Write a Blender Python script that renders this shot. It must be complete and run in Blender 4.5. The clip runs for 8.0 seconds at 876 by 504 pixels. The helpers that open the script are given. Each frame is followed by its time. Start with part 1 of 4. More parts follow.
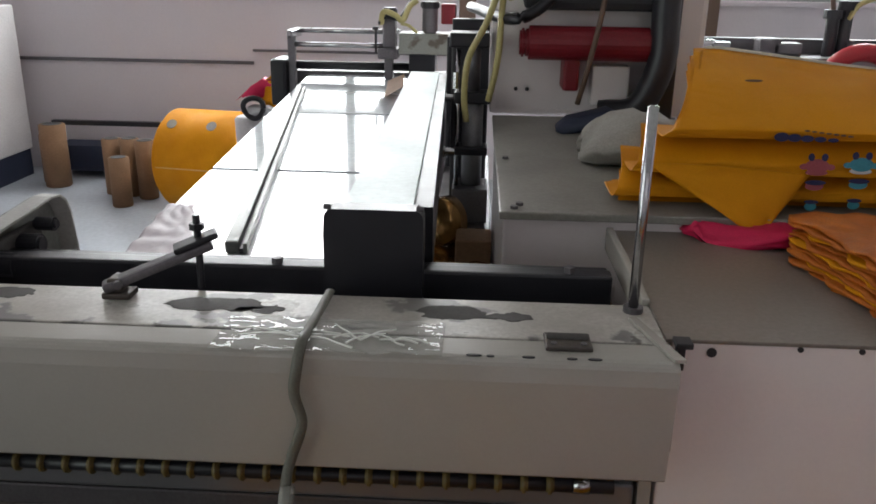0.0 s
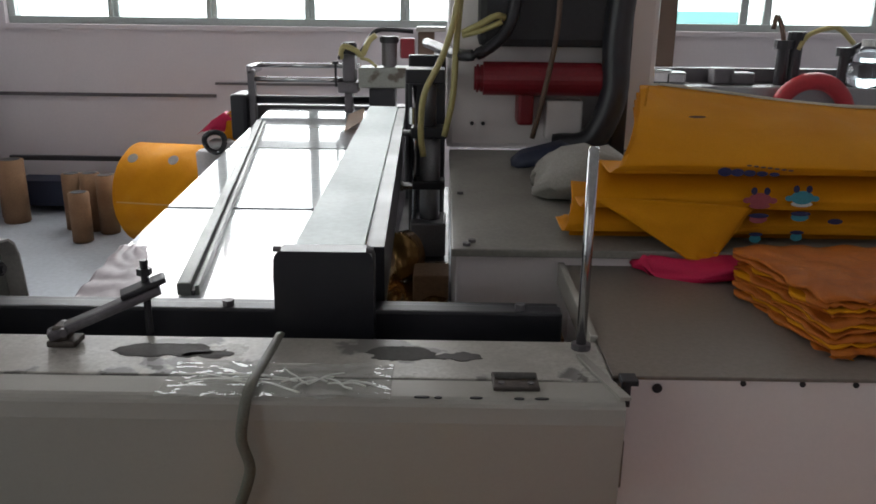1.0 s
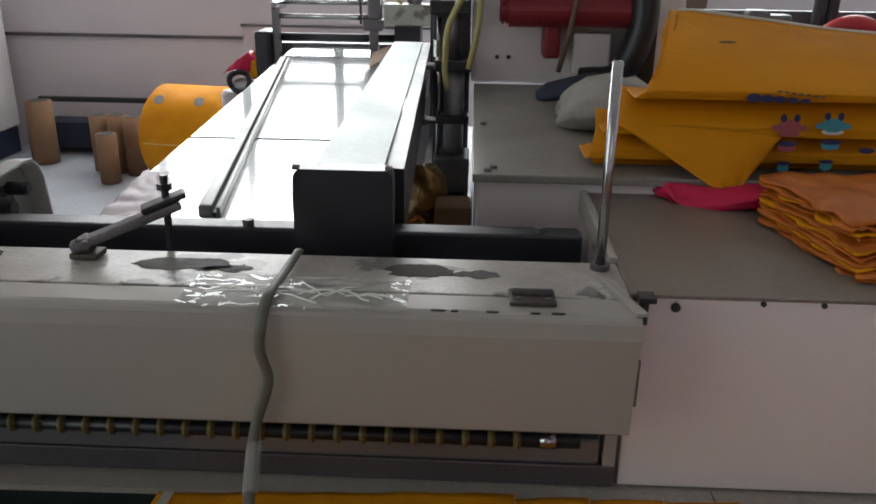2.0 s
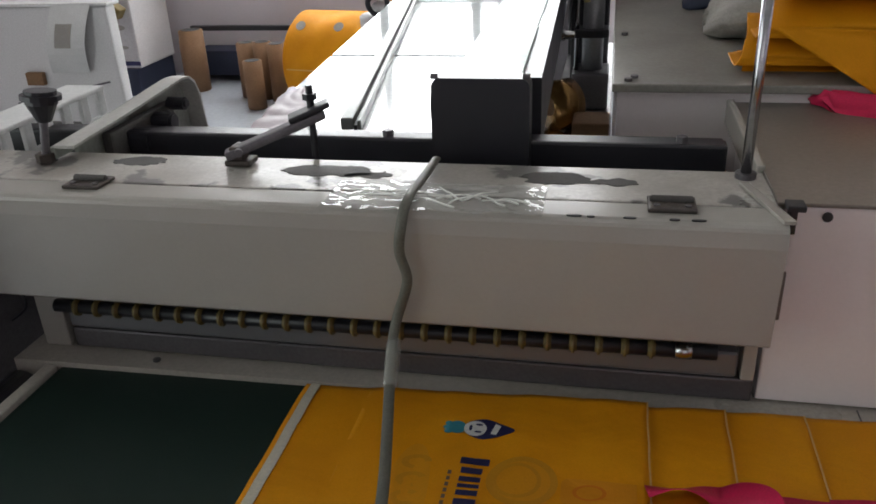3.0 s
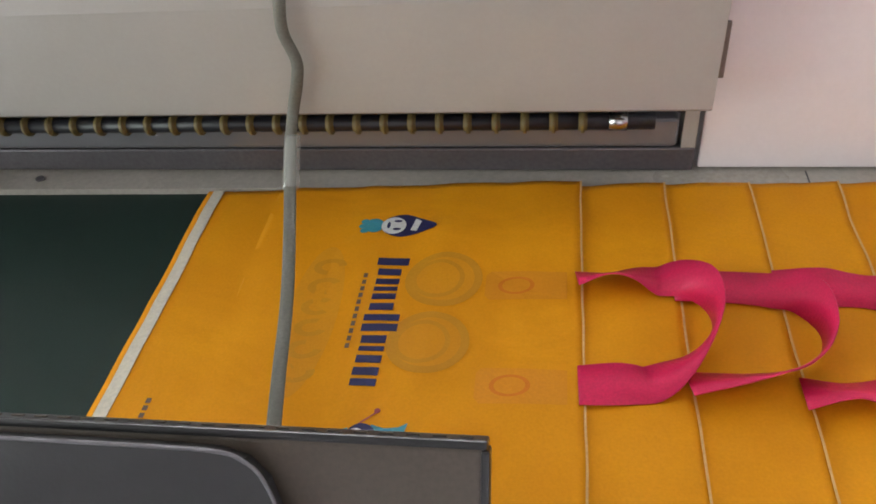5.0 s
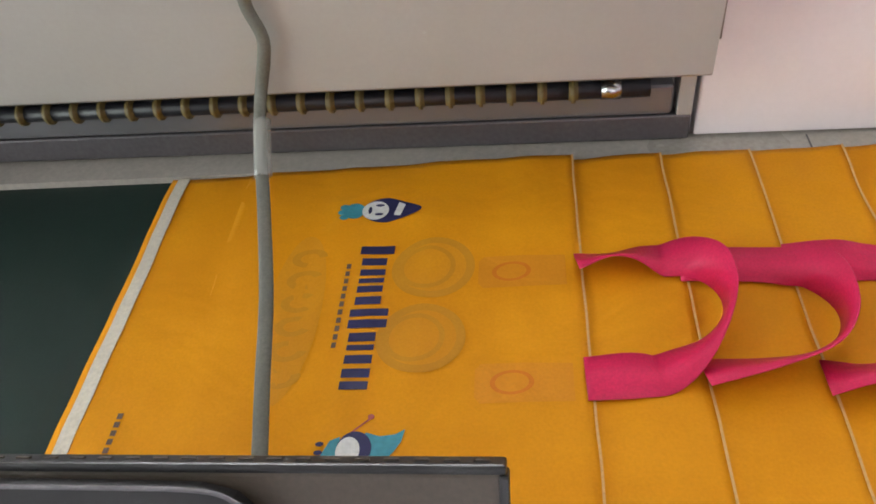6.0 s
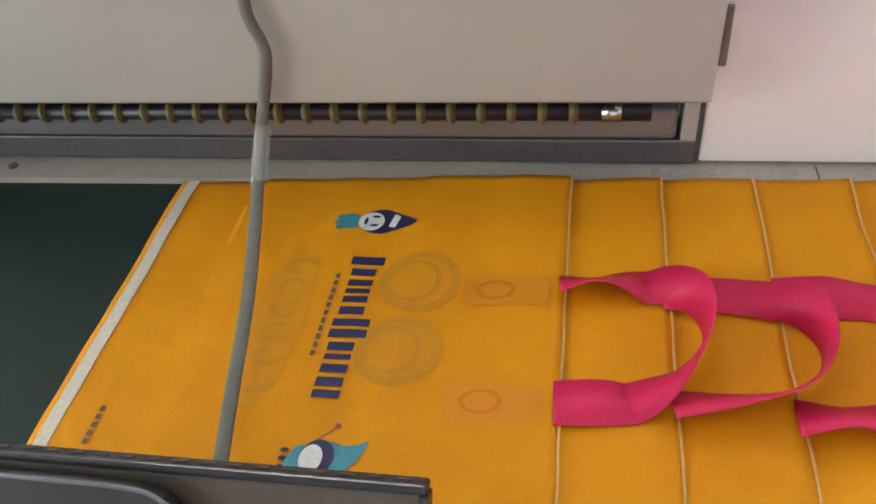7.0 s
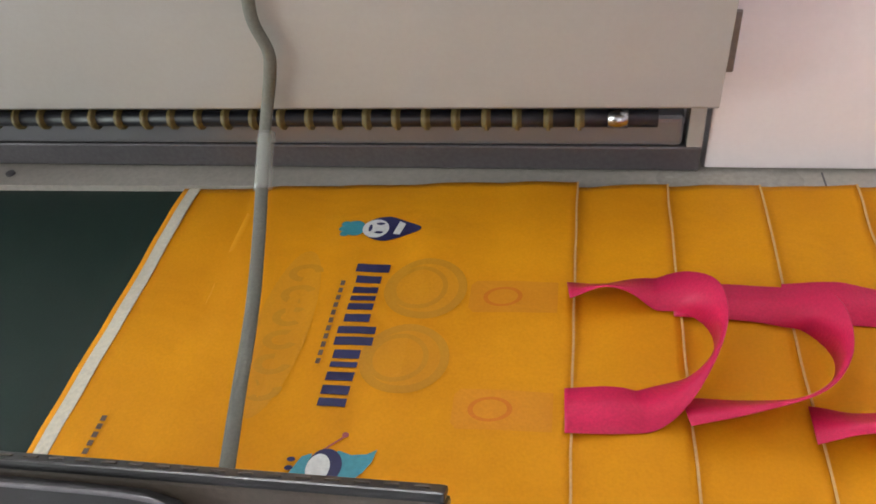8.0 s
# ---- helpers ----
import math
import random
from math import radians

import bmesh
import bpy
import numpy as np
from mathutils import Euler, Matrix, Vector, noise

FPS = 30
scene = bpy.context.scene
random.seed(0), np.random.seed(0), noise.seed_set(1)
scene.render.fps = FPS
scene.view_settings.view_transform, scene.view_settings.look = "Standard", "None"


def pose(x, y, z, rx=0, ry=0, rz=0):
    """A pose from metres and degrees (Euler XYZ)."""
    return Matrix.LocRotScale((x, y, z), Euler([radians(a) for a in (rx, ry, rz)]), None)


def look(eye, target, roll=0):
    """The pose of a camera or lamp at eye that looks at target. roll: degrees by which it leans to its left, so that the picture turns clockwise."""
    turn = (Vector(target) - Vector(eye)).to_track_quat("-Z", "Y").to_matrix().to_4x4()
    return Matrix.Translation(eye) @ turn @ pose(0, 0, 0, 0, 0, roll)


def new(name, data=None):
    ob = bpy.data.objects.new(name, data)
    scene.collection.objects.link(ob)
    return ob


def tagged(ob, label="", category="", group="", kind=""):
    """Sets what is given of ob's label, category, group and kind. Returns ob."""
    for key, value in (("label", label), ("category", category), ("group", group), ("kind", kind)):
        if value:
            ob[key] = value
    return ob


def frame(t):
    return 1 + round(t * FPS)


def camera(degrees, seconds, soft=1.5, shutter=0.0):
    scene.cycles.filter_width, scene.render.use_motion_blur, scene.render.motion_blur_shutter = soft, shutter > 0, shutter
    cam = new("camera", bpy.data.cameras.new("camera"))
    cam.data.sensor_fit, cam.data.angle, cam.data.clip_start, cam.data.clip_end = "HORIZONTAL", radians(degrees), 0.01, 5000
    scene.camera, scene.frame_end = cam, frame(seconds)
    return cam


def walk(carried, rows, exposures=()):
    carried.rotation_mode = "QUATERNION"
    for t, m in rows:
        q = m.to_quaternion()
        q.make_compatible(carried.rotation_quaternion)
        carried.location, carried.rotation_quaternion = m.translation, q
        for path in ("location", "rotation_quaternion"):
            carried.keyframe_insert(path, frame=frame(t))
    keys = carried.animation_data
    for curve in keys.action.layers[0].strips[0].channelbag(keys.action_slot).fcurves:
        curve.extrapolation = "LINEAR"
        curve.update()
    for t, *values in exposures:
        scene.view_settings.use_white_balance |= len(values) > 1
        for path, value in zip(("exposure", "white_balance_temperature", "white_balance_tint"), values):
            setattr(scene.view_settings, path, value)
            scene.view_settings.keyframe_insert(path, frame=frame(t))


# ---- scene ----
cam = camera(57.0, 8.0, soft=1.7)
PATH = [
    (0, (-0.068, -0.576, 1.262), (-0.134, 0.841, 0.775), 1.0),
    (0.5, (-0.062, -0.575, 1.279), (-0.087, 0.855, 0.825), 1.2),
    (1, (-0.050, -0.577, 1.275), (-0.059, 0.858, 0.838), 0.7),
    (1.2, (-0.047, -0.575, 1.281), (-0.028, 0.854, 0.823), 0.6),
    (2.3, (-0.039, -0.584, 1.238), (-0.162, 0.804, 0.683), 0.2),
    (2.5, (-0.035, -0.583, 1.241), (-0.217, 0.788, 0.660), -0.7),
    (3, (-0.043, -0.597, 1.232), (-0.339, 0.725, 0.587), -2.5),
    (3.5, (-0.033, -0.575, 1.197), (-0.261, 0.638, 0.345), -2.5),
    (4, (-0.016, -0.556, 1.188), (-0.205, 0.607, 0.261), -3.8),
    (4.5, (-0.008, -0.543, 1.194), (-0.245, 0.597, 0.248), -5.9),
    (6, (-0.033, -0.484, 1.175), (-0.193, 0.592, 0.142), -7.1),
    (6.5, (0.007, -0.480, 1.174), (-0.220, 0.612, 0.171), -6.8),
    (7, (0.014, -0.478, 1.178), (-0.249, 0.594, 0.163), -7.6),
    (7.5, (0.007, -0.478, 1.177), (-0.247, 0.602, 0.168), -7.2),
    (8, (0.003, -0.478, 1.171), (-0.245, 0.614, 0.173), -7.0),
]
EXPOSURES = [(0, -1.45), (0.5, -1.7), (1.2, -1.95), (2.3, -1.45), (3, -1.3), (3.5, -0.42), (4, -0.03), (4.5, -0.05), (6, 0.15), (8, 0.15)]
walk(cam, [(t, look(eye, target, roll)) for t, eye, target, roll in PATH], EXPOSURES)


# ---- light ----
world = bpy.data.worlds.new("sky")
scene.world = world
world.use_nodes = True
sky = world.node_tree.nodes.new("ShaderNodeTexSky")
sky.sky_type, sky.sun_disc = "NISHITA", False
sky.sun_elevation, sky.sun_rotation = radians(45), radians(270)
world.node_tree.links.new(sky.outputs[0], world.node_tree.nodes["Background"].inputs[0])
world.node_tree.nodes["Background"].inputs[1].default_value = 0.1


def area_lamp(name, place, target, width, height, watts, colour):
    data = bpy.data.lights.new(name, "AREA")
    data.shape, data.size, data.size_y, data.energy, data.color = "RECTANGLE", width, height, watts, colour
    ob = new(name, data)
    ob.matrix_world = look(place, target)
    return ob


# window daylight of the far wall; side and rear lamps are unseen, added fill
area_lamp("window_light_far", (-0.3, 4.72, 1.95), (-0.3, 0, 1.0), 5.6, 1.4, 430, (1.0, 0.96, 0.97))
area_lamp("side_fill_light", (-2.24, -0.95, 1.2), (0, -0.75, 0.7), 1.8, 2.1, 56, (0.90, 1.0, 0.96))
area_lamp("rear_fill_light", (1.2, -4.15, 1.9), (0.6, 0, 0.9), 2.4, 1.4, 18, (1.0, 0.94, 0.93))


# ---- materials ----
def material(name, colour, rough=0.5, metal=0.0, second=None, scale=6.0, amount=0.5, grain=120.0, bump=0.1, coat=0.0,
             third=None, third_scale=2.0, third_edge=(0.55, 0.62), distance=0.001, rough_var=0.12, specular=0.5, sheen=0.0, wrinkle=0.0, speckle=1.0):
    """Principled surface: two colours mixed by broad noise, wear patches of a third colour, fine grain as bump."""
    m = bpy.data.materials.new(name)
    m.use_nodes = True
    n, l = m.node_tree.nodes, m.node_tree.links
    b = n["Principled BSDF"]
    b.inputs["Roughness"].default_value, b.inputs["Metallic"].default_value = rough, metal
    b.inputs["Coat Weight"].default_value, b.inputs["Specular IOR Level"].default_value = coat, specular
    b.inputs["Sheen Weight"].default_value = sheen
    co = n.new("ShaderNodeTexCoord")

    def noise_tex(s, detail=4.0):
        t = n.new("ShaderNodeTexNoise")
        t.inputs["Scale"].default_value, t.inputs["Detail"].default_value = s, detail
        l.new(co.outputs["Object"], t.inputs["Vector"])
        return t

    def ramp(source, lo, hi, most=1.0):
        r = n.new("ShaderNodeMapRange")
        r.inputs["To Max"].default_value = most
        r.inputs["From Min"].default_value, r.inputs["From Max"].default_value = lo, hi
        l.new(source, r.inputs["Value"])
        return r.outputs["Result"]

    def mix(fac, a, c):
        x = n.new("ShaderNodeMix")
        x.data_type = "RGBA"
        l.new(fac, x.inputs["Factor"])
        for v, s in ((a, x.inputs["A"]), (c, x.inputs["B"])):
            if isinstance(v, tuple):
                s.default_value = (*v, 1)
            else:
                l.new(v, s)
        return x.outputs["Result"]

    second = second or tuple(c * 0.82 for c in colour)
    broad, fine = noise_tex(scale), noise_tex(grain, 6.0)
    shade = mix(ramp(broad.outputs["Fac"], 0.5 - amount / 2, 0.5 + amount / 2), colour, second)
    shade = mix(ramp(fine.outputs["Fac"], 0.25, 0.9, speckle), shade, tuple(c * 0.8 for c in second))
    if third:
        shade = mix(ramp(noise_tex(third_scale, 7.0).outputs["Fac"], *third_edge), shade, third)
    l.new(shade, b.inputs["Base Color"])
    r = n.new("ShaderNodeMapRange")
    r.inputs["To Min"].default_value, r.inputs["To Max"].default_value = max(rough - rough_var, 0.02), min(rough + rough_var, 1)
    l.new(broad.outputs["Fac"], r.inputs["Value"])
    l.new(r.outputs["Result"], b.inputs["Roughness"])
    p = n.new("ShaderNodeBump")
    p.inputs["Strength"].default_value, p.inputs["Distance"].default_value = bump, distance
    l.new(fine.outputs["Fac"], p.inputs["Height"])
    if wrinkle:
        w = n.new("ShaderNodeBump")
        w.inputs["Strength"].default_value, w.inputs["Distance"].default_value = wrinkle, 0.010
        crease = noise_tex(10.0, 3.0)
        crease.inputs["Distortion"].default_value = 0.8
        l.new(crease.outputs["Fac"], w.inputs["Height"])
        l.new(w.outputs["Normal"], p.inputs["Normal"])
    l.new(p.outputs["Normal"], b.inputs["Normal"])
    return m


def glow(name, colour, strength):
    m = bpy.data.materials.new(name)
    m.use_nodes = True
    b = m.node_tree.nodes["Principled BSDF"]
    b.inputs["Base Color"].default_value = (*colour, 1)
    b.inputs["Emission Color"].default_value = (*colour, 1)
    b.inputs["Emission Strength"].default_value = strength
    return m


def glass(name, colour, rough=0.02, thin=True):
    m = bpy.data.materials.new(name)
    m.use_nodes = True
    b = m.node_tree.nodes["Principled BSDF"]
    b.inputs["Base Color"].default_value = (*colour, 1)
    b.inputs["Transmission Weight"].default_value, b.inputs["Roughness"].default_value = 1.0, rough
    b.inputs["IOR"].default_value = 1.1 if thin else 1.45
    return m


WALL = material("wall_paint", (0.74, 0.69, 0.71), 0.8, second=(0.68, 0.63, 0.66), scale=1.2, grain=60, bump=0.05, speckle=0.25)
CEILING = material("ceiling_paint", (0.75, 0.74, 0.72), 0.9, scale=1.0)
FLOOR = material("floor_paint", (0.40, 0.43, 0.47), 0.42, second=(0.33, 0.36, 0.39), scale=1.5, grain=40, bump=0.1)
# one off-white paint: cabinet lightened for its reflection, cover darkened for weaker light
PAINT = material("machine_paint_lightened", (0.86, 0.81, 0.80), 0.24, second=(0.82, 0.77, 0.76), scale=3, grain=300, bump=0.02, rough_var=0.05, speckle=0.2)
COVER = material("cover_paint_darkened", (0.41, 0.387, 0.35), 0.24, second=(0.37, 0.35, 0.317), scale=3, grain=300, bump=0.02, rough_var=0.05, speckle=0.2)
WORN = material("worn_beam_paint", (0.58, 0.56, 0.52), 0.30, second=(0.40, 0.37, 0.33), scale=16, amount=0.3, grain=240, bump=0.06,
                third=(0.17, 0.16, 0.15), third_scale=17, third_edge=(0.575, 0.61), rough_var=0.1)
TABLETOP = material("worn_table_paint", (0.235, 0.20, 0.172), 0.36, second=(0.18, 0.152, 0.13), scale=5, grain=200, bump=0.06)
BEDTOP = material("worn_bed_paint", (0.31, 0.30, 0.265), 0.4, second=(0.23, 0.22, 0.195), scale=6, grain=200, bump=0.06, third=(0.15, 0.14, 0.12), third_scale=5, third_edge=(0.6, 0.72))
# colour of some dark parts, and painted shade in gaps and holes
DARK = material("dark_paint_and_recess_shade", (0.03, 0.03, 0.035), 0.55, scale=8, grain=150)
BLACK = material("black_enamel", (0.012, 0.012, 0.016), 0.38, second=(0.02, 0.02, 0.026), scale=12, grain=200, bump=0.08)
STEEL = material("brushed_steel", (0.36, 0.36, 0.37), 0.45, 0.5, second=(0.30, 0.30, 0.31), scale=10, grain=260, bump=0.05)
CHROME = material("bright_steel", (0.62, 0.62, 0.63), 0.2, 1.0, scale=10, grain=260, bump=0.03)
GROUND = material("ground_steel", (0.27, 0.27, 0.285), 0.34, 0.45, second=(0.21, 0.21, 0.225), scale=7, grain=320, bump=0.02, speckle=0.15)
GUNMETAL = material("dull_steel", (0.20, 0.19, 0.20), 0.45, 0.6, second=(0.15, 0.14, 0.15), scale=14, grain=260, bump=0.08)
RAIL_PAINT = material("rail_paint", (0.50, 0.46, 0.41), 0.3, second=(0.43, 0.395, 0.35), scale=6, grain=240, bump=0.04)
BELT = material("green_belt", (0.009, 0.022, 0.017), 0.5, second=(0.011, 0.027, 0.021), scale=5, grain=500, bump=0.12, specular=0.3)
FABRIC = material("orange_nonwoven", (0.74, 0.310, 0.007), 0.58, second=(0.63, 0.240, 0.005), scale=11, grain=520, bump=0.16, distance=0.0006, wrinkle=0.5, speckle=0.5, specular=0.13)
FABRIC_DARK = material("folded_orange_nonwoven", (0.64, 0.19, 0.02), 0.45, second=(0.46, 0.12, 0.015), scale=30, grain=520, bump=0.2, wrinkle=0.8, specular=0.25)
PINK = material("pink_webbing", (0.74, 0.022, 0.105), 0.45, second=(0.62, 0.016, 0.085), specular=0.3, scale=20, grain=600, bump=0.2, distance=0.0006)
BARE = material("bare_dark_primer", (0.11, 0.105, 0.10), 0.72, specular=0.25, second=(0.09, 0.085, 0.08), scale=30, grain=300)
RUST = material("rusty_plate", (0.11, 0.085, 0.07), 0.55, 0.3, second=(0.06, 0.05, 0.045), scale=60, amount=0.3, grain=300, bump=0.3)
FRAME = material("dull_green_grey_paint", (0.36, 0.38, 0.34), 0.5, second=(0.28, 0.29, 0.26), scale=12, grain=200, third=(0.12, 0.10, 0.08), third_scale=14, third_edge=(0.6, 0.66))
WHITE_PLASTIC = material("white_plastic", (0.78, 0.78, 0.77), 0.4, second=(0.70, 0.70, 0.69), scale=9, grain=220)
HEM = material("pale_orange_edge", (0.77, 0.44, 0.15), 0.6, grain=400)
SEAM = material("pale_seam", (0.72, 0.66, 0.55), 0.6, grain=400)
TABLE = material("glossy_table_film", (0.72, 0.74, 0.77), 0.10, second=(0.66, 0.68, 0.71), scale=3, grain=90, bump=0.03, coat=0.6, rough_var=0.04)
CARDBOARD = material("cardboard_core", (0.29, 0.165, 0.085), 0.8, second=(0.20, 0.11, 0.055), scale=8, grain=150)
LEATHER = material("black_leather", (0.014, 0.014, 0.015), 0.33, second=(0.022, 0.022, 0.023), scale=9, grain=420, bump=0.12)
LEATHER_BROWN = material("brown_leather", (0.085, 0.065, 0.048), 0.45, second=(0.07, 0.052, 0.038), scale=9, grain=420, bump=0.12)


# ---- builders ----
def bm_box(x0, x1, y0, y1, z0, z1, bevel=0.0, seg=2):
    bm = bmesh.new()
    bmesh.ops.create_cube(bm, size=1)
    for v in bm.verts:
        v.co = Vector(((x0 + x1) / 2 + v.co.x * (x1 - x0), (y0 + y1) / 2 + v.co.y * (y1 - y0), (z0 + z1) / 2 + v.co.z * (z1 - z0)))
    if bevel:
        bmesh.ops.bevel(bm, geom=bm.edges[:], offset=bevel, segments=seg, affect="EDGES", profile=0.6)
    return bm


def bm_join(*many):
    """One bmesh of several."""
    out = bmesh.new()
    for b in many:
        tmp = bpy.data.meshes.new("tmp")
        b.to_mesh(tmp)
        out.from_mesh(tmp)
        bpy.data.meshes.remove(tmp)
        b.free()
    return out


def bm_turn(bm, m):
    bmesh.ops.transform(bm, matrix=m, verts=bm.verts)
    return bm


def bm_rod(a, b, r, seg=16, r2=None, bevel=0.0):
    bm = bmesh.new()
    a, b = Vector(a), Vector(b)
    bmesh.ops.create_cone(bm, cap_ends=True, segments=seg, radius1=r, radius2=r if r2 is None else r2, depth=(b - a).length)
    if bevel:
        rim = [e for e in bm.edges if abs(e.verts[0].co.z - e.verts[1].co.z) < 1e-6]
        bmesh.ops.bevel(bm, geom=rim, offset=bevel, segments=2, affect="EDGES")
    turn = (b - a).to_track_quat("Z", "Y").to_matrix().to_4x4()
    return bm_turn(bm, Matrix.Translation((a + b) / 2) @ turn)


def smooth_path(points, steps=6):
    """Catmull-Rom through the points."""
    p = [Vector(q) for q in points]
    p = [2 * p[0] - p[1], *p, 2 * p[-1] - p[-2]]
    out = []
    for k in range(1, len(p) - 2):
        for s in range(steps):
            t = s / steps
            a, b, c, d = p[k - 1:k + 3]
            out.append(0.5 * (2 * b + (c - a) * t + (2 * a - 5 * b + 4 * c - d) * t * t + (3 * b - 3 * c + d - a) * t ** 3))
    return out + [p[-2]]


def bm_tube(points, r, seg=8, steps=6, flat=1.0, side=(1, 0, 0)):
    """A tube along a smooth path; flat < 1 flattens it across its side."""
    path = smooth_path(points, steps)
    bm, rings = bmesh.new(), []
    for k, p in enumerate(path):
        way = (path[min(k + 1, len(path) - 1)] - path[max(k - 1, 0)]).normalized()
        u = Vector(side) - way * way.dot(Vector(side))
        u = u.normalized() if u.length > 1e-4 else way.orthogonal().normalized()
        w = way.cross(u)
        rings.append([bm.verts.new(p + r * (math.cos(a) * u + flat * math.sin(a) * w)) for a in (2 * math.pi * j / seg for j in range(seg))])
    for a, b in zip(rings, rings[1:]):
        for j in range(seg):
            bm.faces.new((a[j], a[(j + 1) % seg], b[(j + 1) % seg], b[j]))
    bm.faces.new(rings[0][::-1]), bm.faces.new(rings[-1])
    return bm


def bm_strip(left, right, thick=0.0012):
    """A band between two rows of points, with thickness."""
    bm = bmesh.new()
    a, b = [bm.verts.new(p) for p in left], [bm.verts.new(p) for p in right]
    for k in range(len(a) - 1):
        bm.faces.new((a[k], a[k + 1], b[k + 1], b[k]))
    bmesh.ops.recalc_face_normals(bm, faces=bm.faces)
    bmesh.ops.solidify(bm, geom=bm.faces[:], thickness=thick)
    return bm


def bm_grid(fn, nu, nv, thick=0.0):
    """A sheet from fn(u, v) with u, v in 0..1, thickened downwards."""
    bm = bmesh.new()
    vs = [[bm.verts.new(fn(i / nu, j / nv)) for j in range(nv + 1)] for i in range(nu + 1)]
    for i in range(nu):
        for j in range(nv):
            bm.faces.new((vs[i][j], vs[i + 1][j], vs[i + 1][j + 1], vs[i][j + 1]))
    bmesh.ops.recalc_face_normals(bm, faces=bm.faces)
    if thick:
        bmesh.ops.solidify(bm, geom=bm.faces[:], thickness=thick)
    return bm


def mesh_object(name, bm, mat, smooth=False):
    data = bpy.data.meshes.new(name)
    if smooth:
        for f in bm.faces:
            f.smooth = True
    bm.to_mesh(data)
    bm.free()
    data.materials.append(mat)
    return new(name, data)


def part(name, bm, mat, parent, label="", smooth=False):
    ob = mesh_object(name, bm, mat, smooth)
    ob.parent = parent
    if parent.type == "EMPTY":
        ob.matrix_parent_inverse = Matrix.Translation(-parent.location)
    if label:
        tagged(ob, label)
    return ob


def thing(name, at, label, category, group="", kind=""):
    ob = new(name)
    ob.location, ob.empty_display_size = at, 0.05
    return tagged(ob, label, category, group, kind)


def solid(name, bm, mat, label, category, group="", kind="", smooth=False):
    return tagged(mesh_object(name, bm, mat, smooth), label, category, group, kind)


# ---- the room ----
X0, X1, Y0, Y1, TOP = -4.3, 4.2, -4.3, 4.6, 3.2
solid("floor", bm_box(X0 - 0.2, X1 + 0.2, Y0 - 0.2, Y1 + 0.2, -0.1, 0), FLOOR, "grey painted workshop floor", "floor", kind="structure")
solid("ceiling", bm_box(X0 - 0.2, X1 + 0.2, Y0 - 0.2, Y1 + 0.2, TOP, TOP + 0.15), CEILING, "plain white workshop ceiling", "ceiling", kind="structure")


def wall_with_opening(name, along, at, span, openings, thick=0.2):
    """A wall along x or y with rectangular openings (a0, a1, z0, z1)."""
    a, pieces = span[0], []
    for a0, a1, z0, z1 in openings:
        pieces += [(a, a0, 0, TOP), (a0, a1, 0, z0), (a0, a1, z1, TOP)]
        a = a1
    pieces.append((a, span[1], 0, TOP))
    made = []
    for p0, p1, z0, z1 in pieces:
        made.append(bm_box(p0, p1, at, at + thick, z0, z1) if along == "x" else bm_box(at, at + thick, p0, p1, z0, z1))
    return solid(name, bm_join(*made), WALL, "off-white painted workshop wall", "wall", kind="structure")


SILL = 1.145
wall_with_opening("wall_north", "x", Y1, (X0, X1), [(-2.78, 0.345, SILL, 2.6), (0.72, 3.2, SILL, 2.6)])
# unseen wall; its opening is added to go with the rear fill lamp
wall_with_opening("wall_south", "x", Y0 - 0.2, (X0, X1), [(0.0, 2.4, 1.2, 2.6)])
wall_with_opening("wall_west", "y", X0 - 0.2, (Y0, Y1), [])
# unseen partition, added so the side fill lamp stands close in an opening
wall_with_opening("unseen_partition", "y", -2.45, (Y0, 1.2), [(-1.9, 0.0, 0.02, 2.3)])
wall_with_opening("wall_east", "y", X1, (Y0, Y1), [])

ALU = material("window_frame_aluminium", (0.60, 0.66, 0.64), 0.4, 0.2, scale=5)
PANE = glass("window_glass", (0.92, 0.98, 0.97))
OUTSIDE = glow("bright_outside", (0.95, 0.98, 1.0), 9.0)
solid("backdrop", bm_box(-6, 6, 6.2, 6.22, -0.5, 5), OUTSIDE, "bright hazy daylight outside the windows", "backdrop", kind="structure")


# glowing band added behind the glass to give some panes their teal tint
solid("backdrop_teal_band", bm_box(1.60, 2.26, 6.0, 6.05, -0.5, 5), glow("glowing_teal_band", (0.35, 0.75, 0.72), 2.2), "glowing teal band outside the windows, tinting the panes", "backdrop", kind="structure")


def window(name, x0, x1, z0, z1, bars):
    """A window with upright bars at the given x."""
    w = thing(name, ((x0 + x1) / 2, Y1 + 0.05, z0), "sliding window with pale aluminium frame and clear panes", "window", kind="structure")
    e = 0.045
    part("window_frame", bm_join(bm_box(x0, x1, Y1 + 0.04, Y1 + 0.12, z0, z0 + e, 0.004), bm_box(x0, x1, Y1 + 0.04, Y1 + 0.12, z1 - e, z1),
                                 bm_box(x0, x0 + e, Y1 + 0.04, Y1 + 0.12, z0 + e, z1 - e), bm_box(x1 - e, x1, Y1 + 0.04, Y1 + 0.12, z0 + e, z1 - e)), ALU, w)
    for a in bars:
        part("mullion", bm_join(bm_box(a - 0.03, a, Y1 + 0.05, Y1 + 0.085, z0 + e, z1 - e, 0.003), bm_box(a, a + 0.03, Y1 + 0.075, Y1 + 0.11, z0 + e, z1 - e, 0.003)), ALU, w)
    stops = [x0 + e - 0.03, *bars, x1 - e + 0.03]
    for a, b in zip(stops, stops[1:]):
        pane = part("pane", bm_box(a + 0.03, b - 0.03, Y1 + 0.075, Y1 + 0.083, z0 + e, z1 - e), PANE, w)
        pane.visible_shadow = False
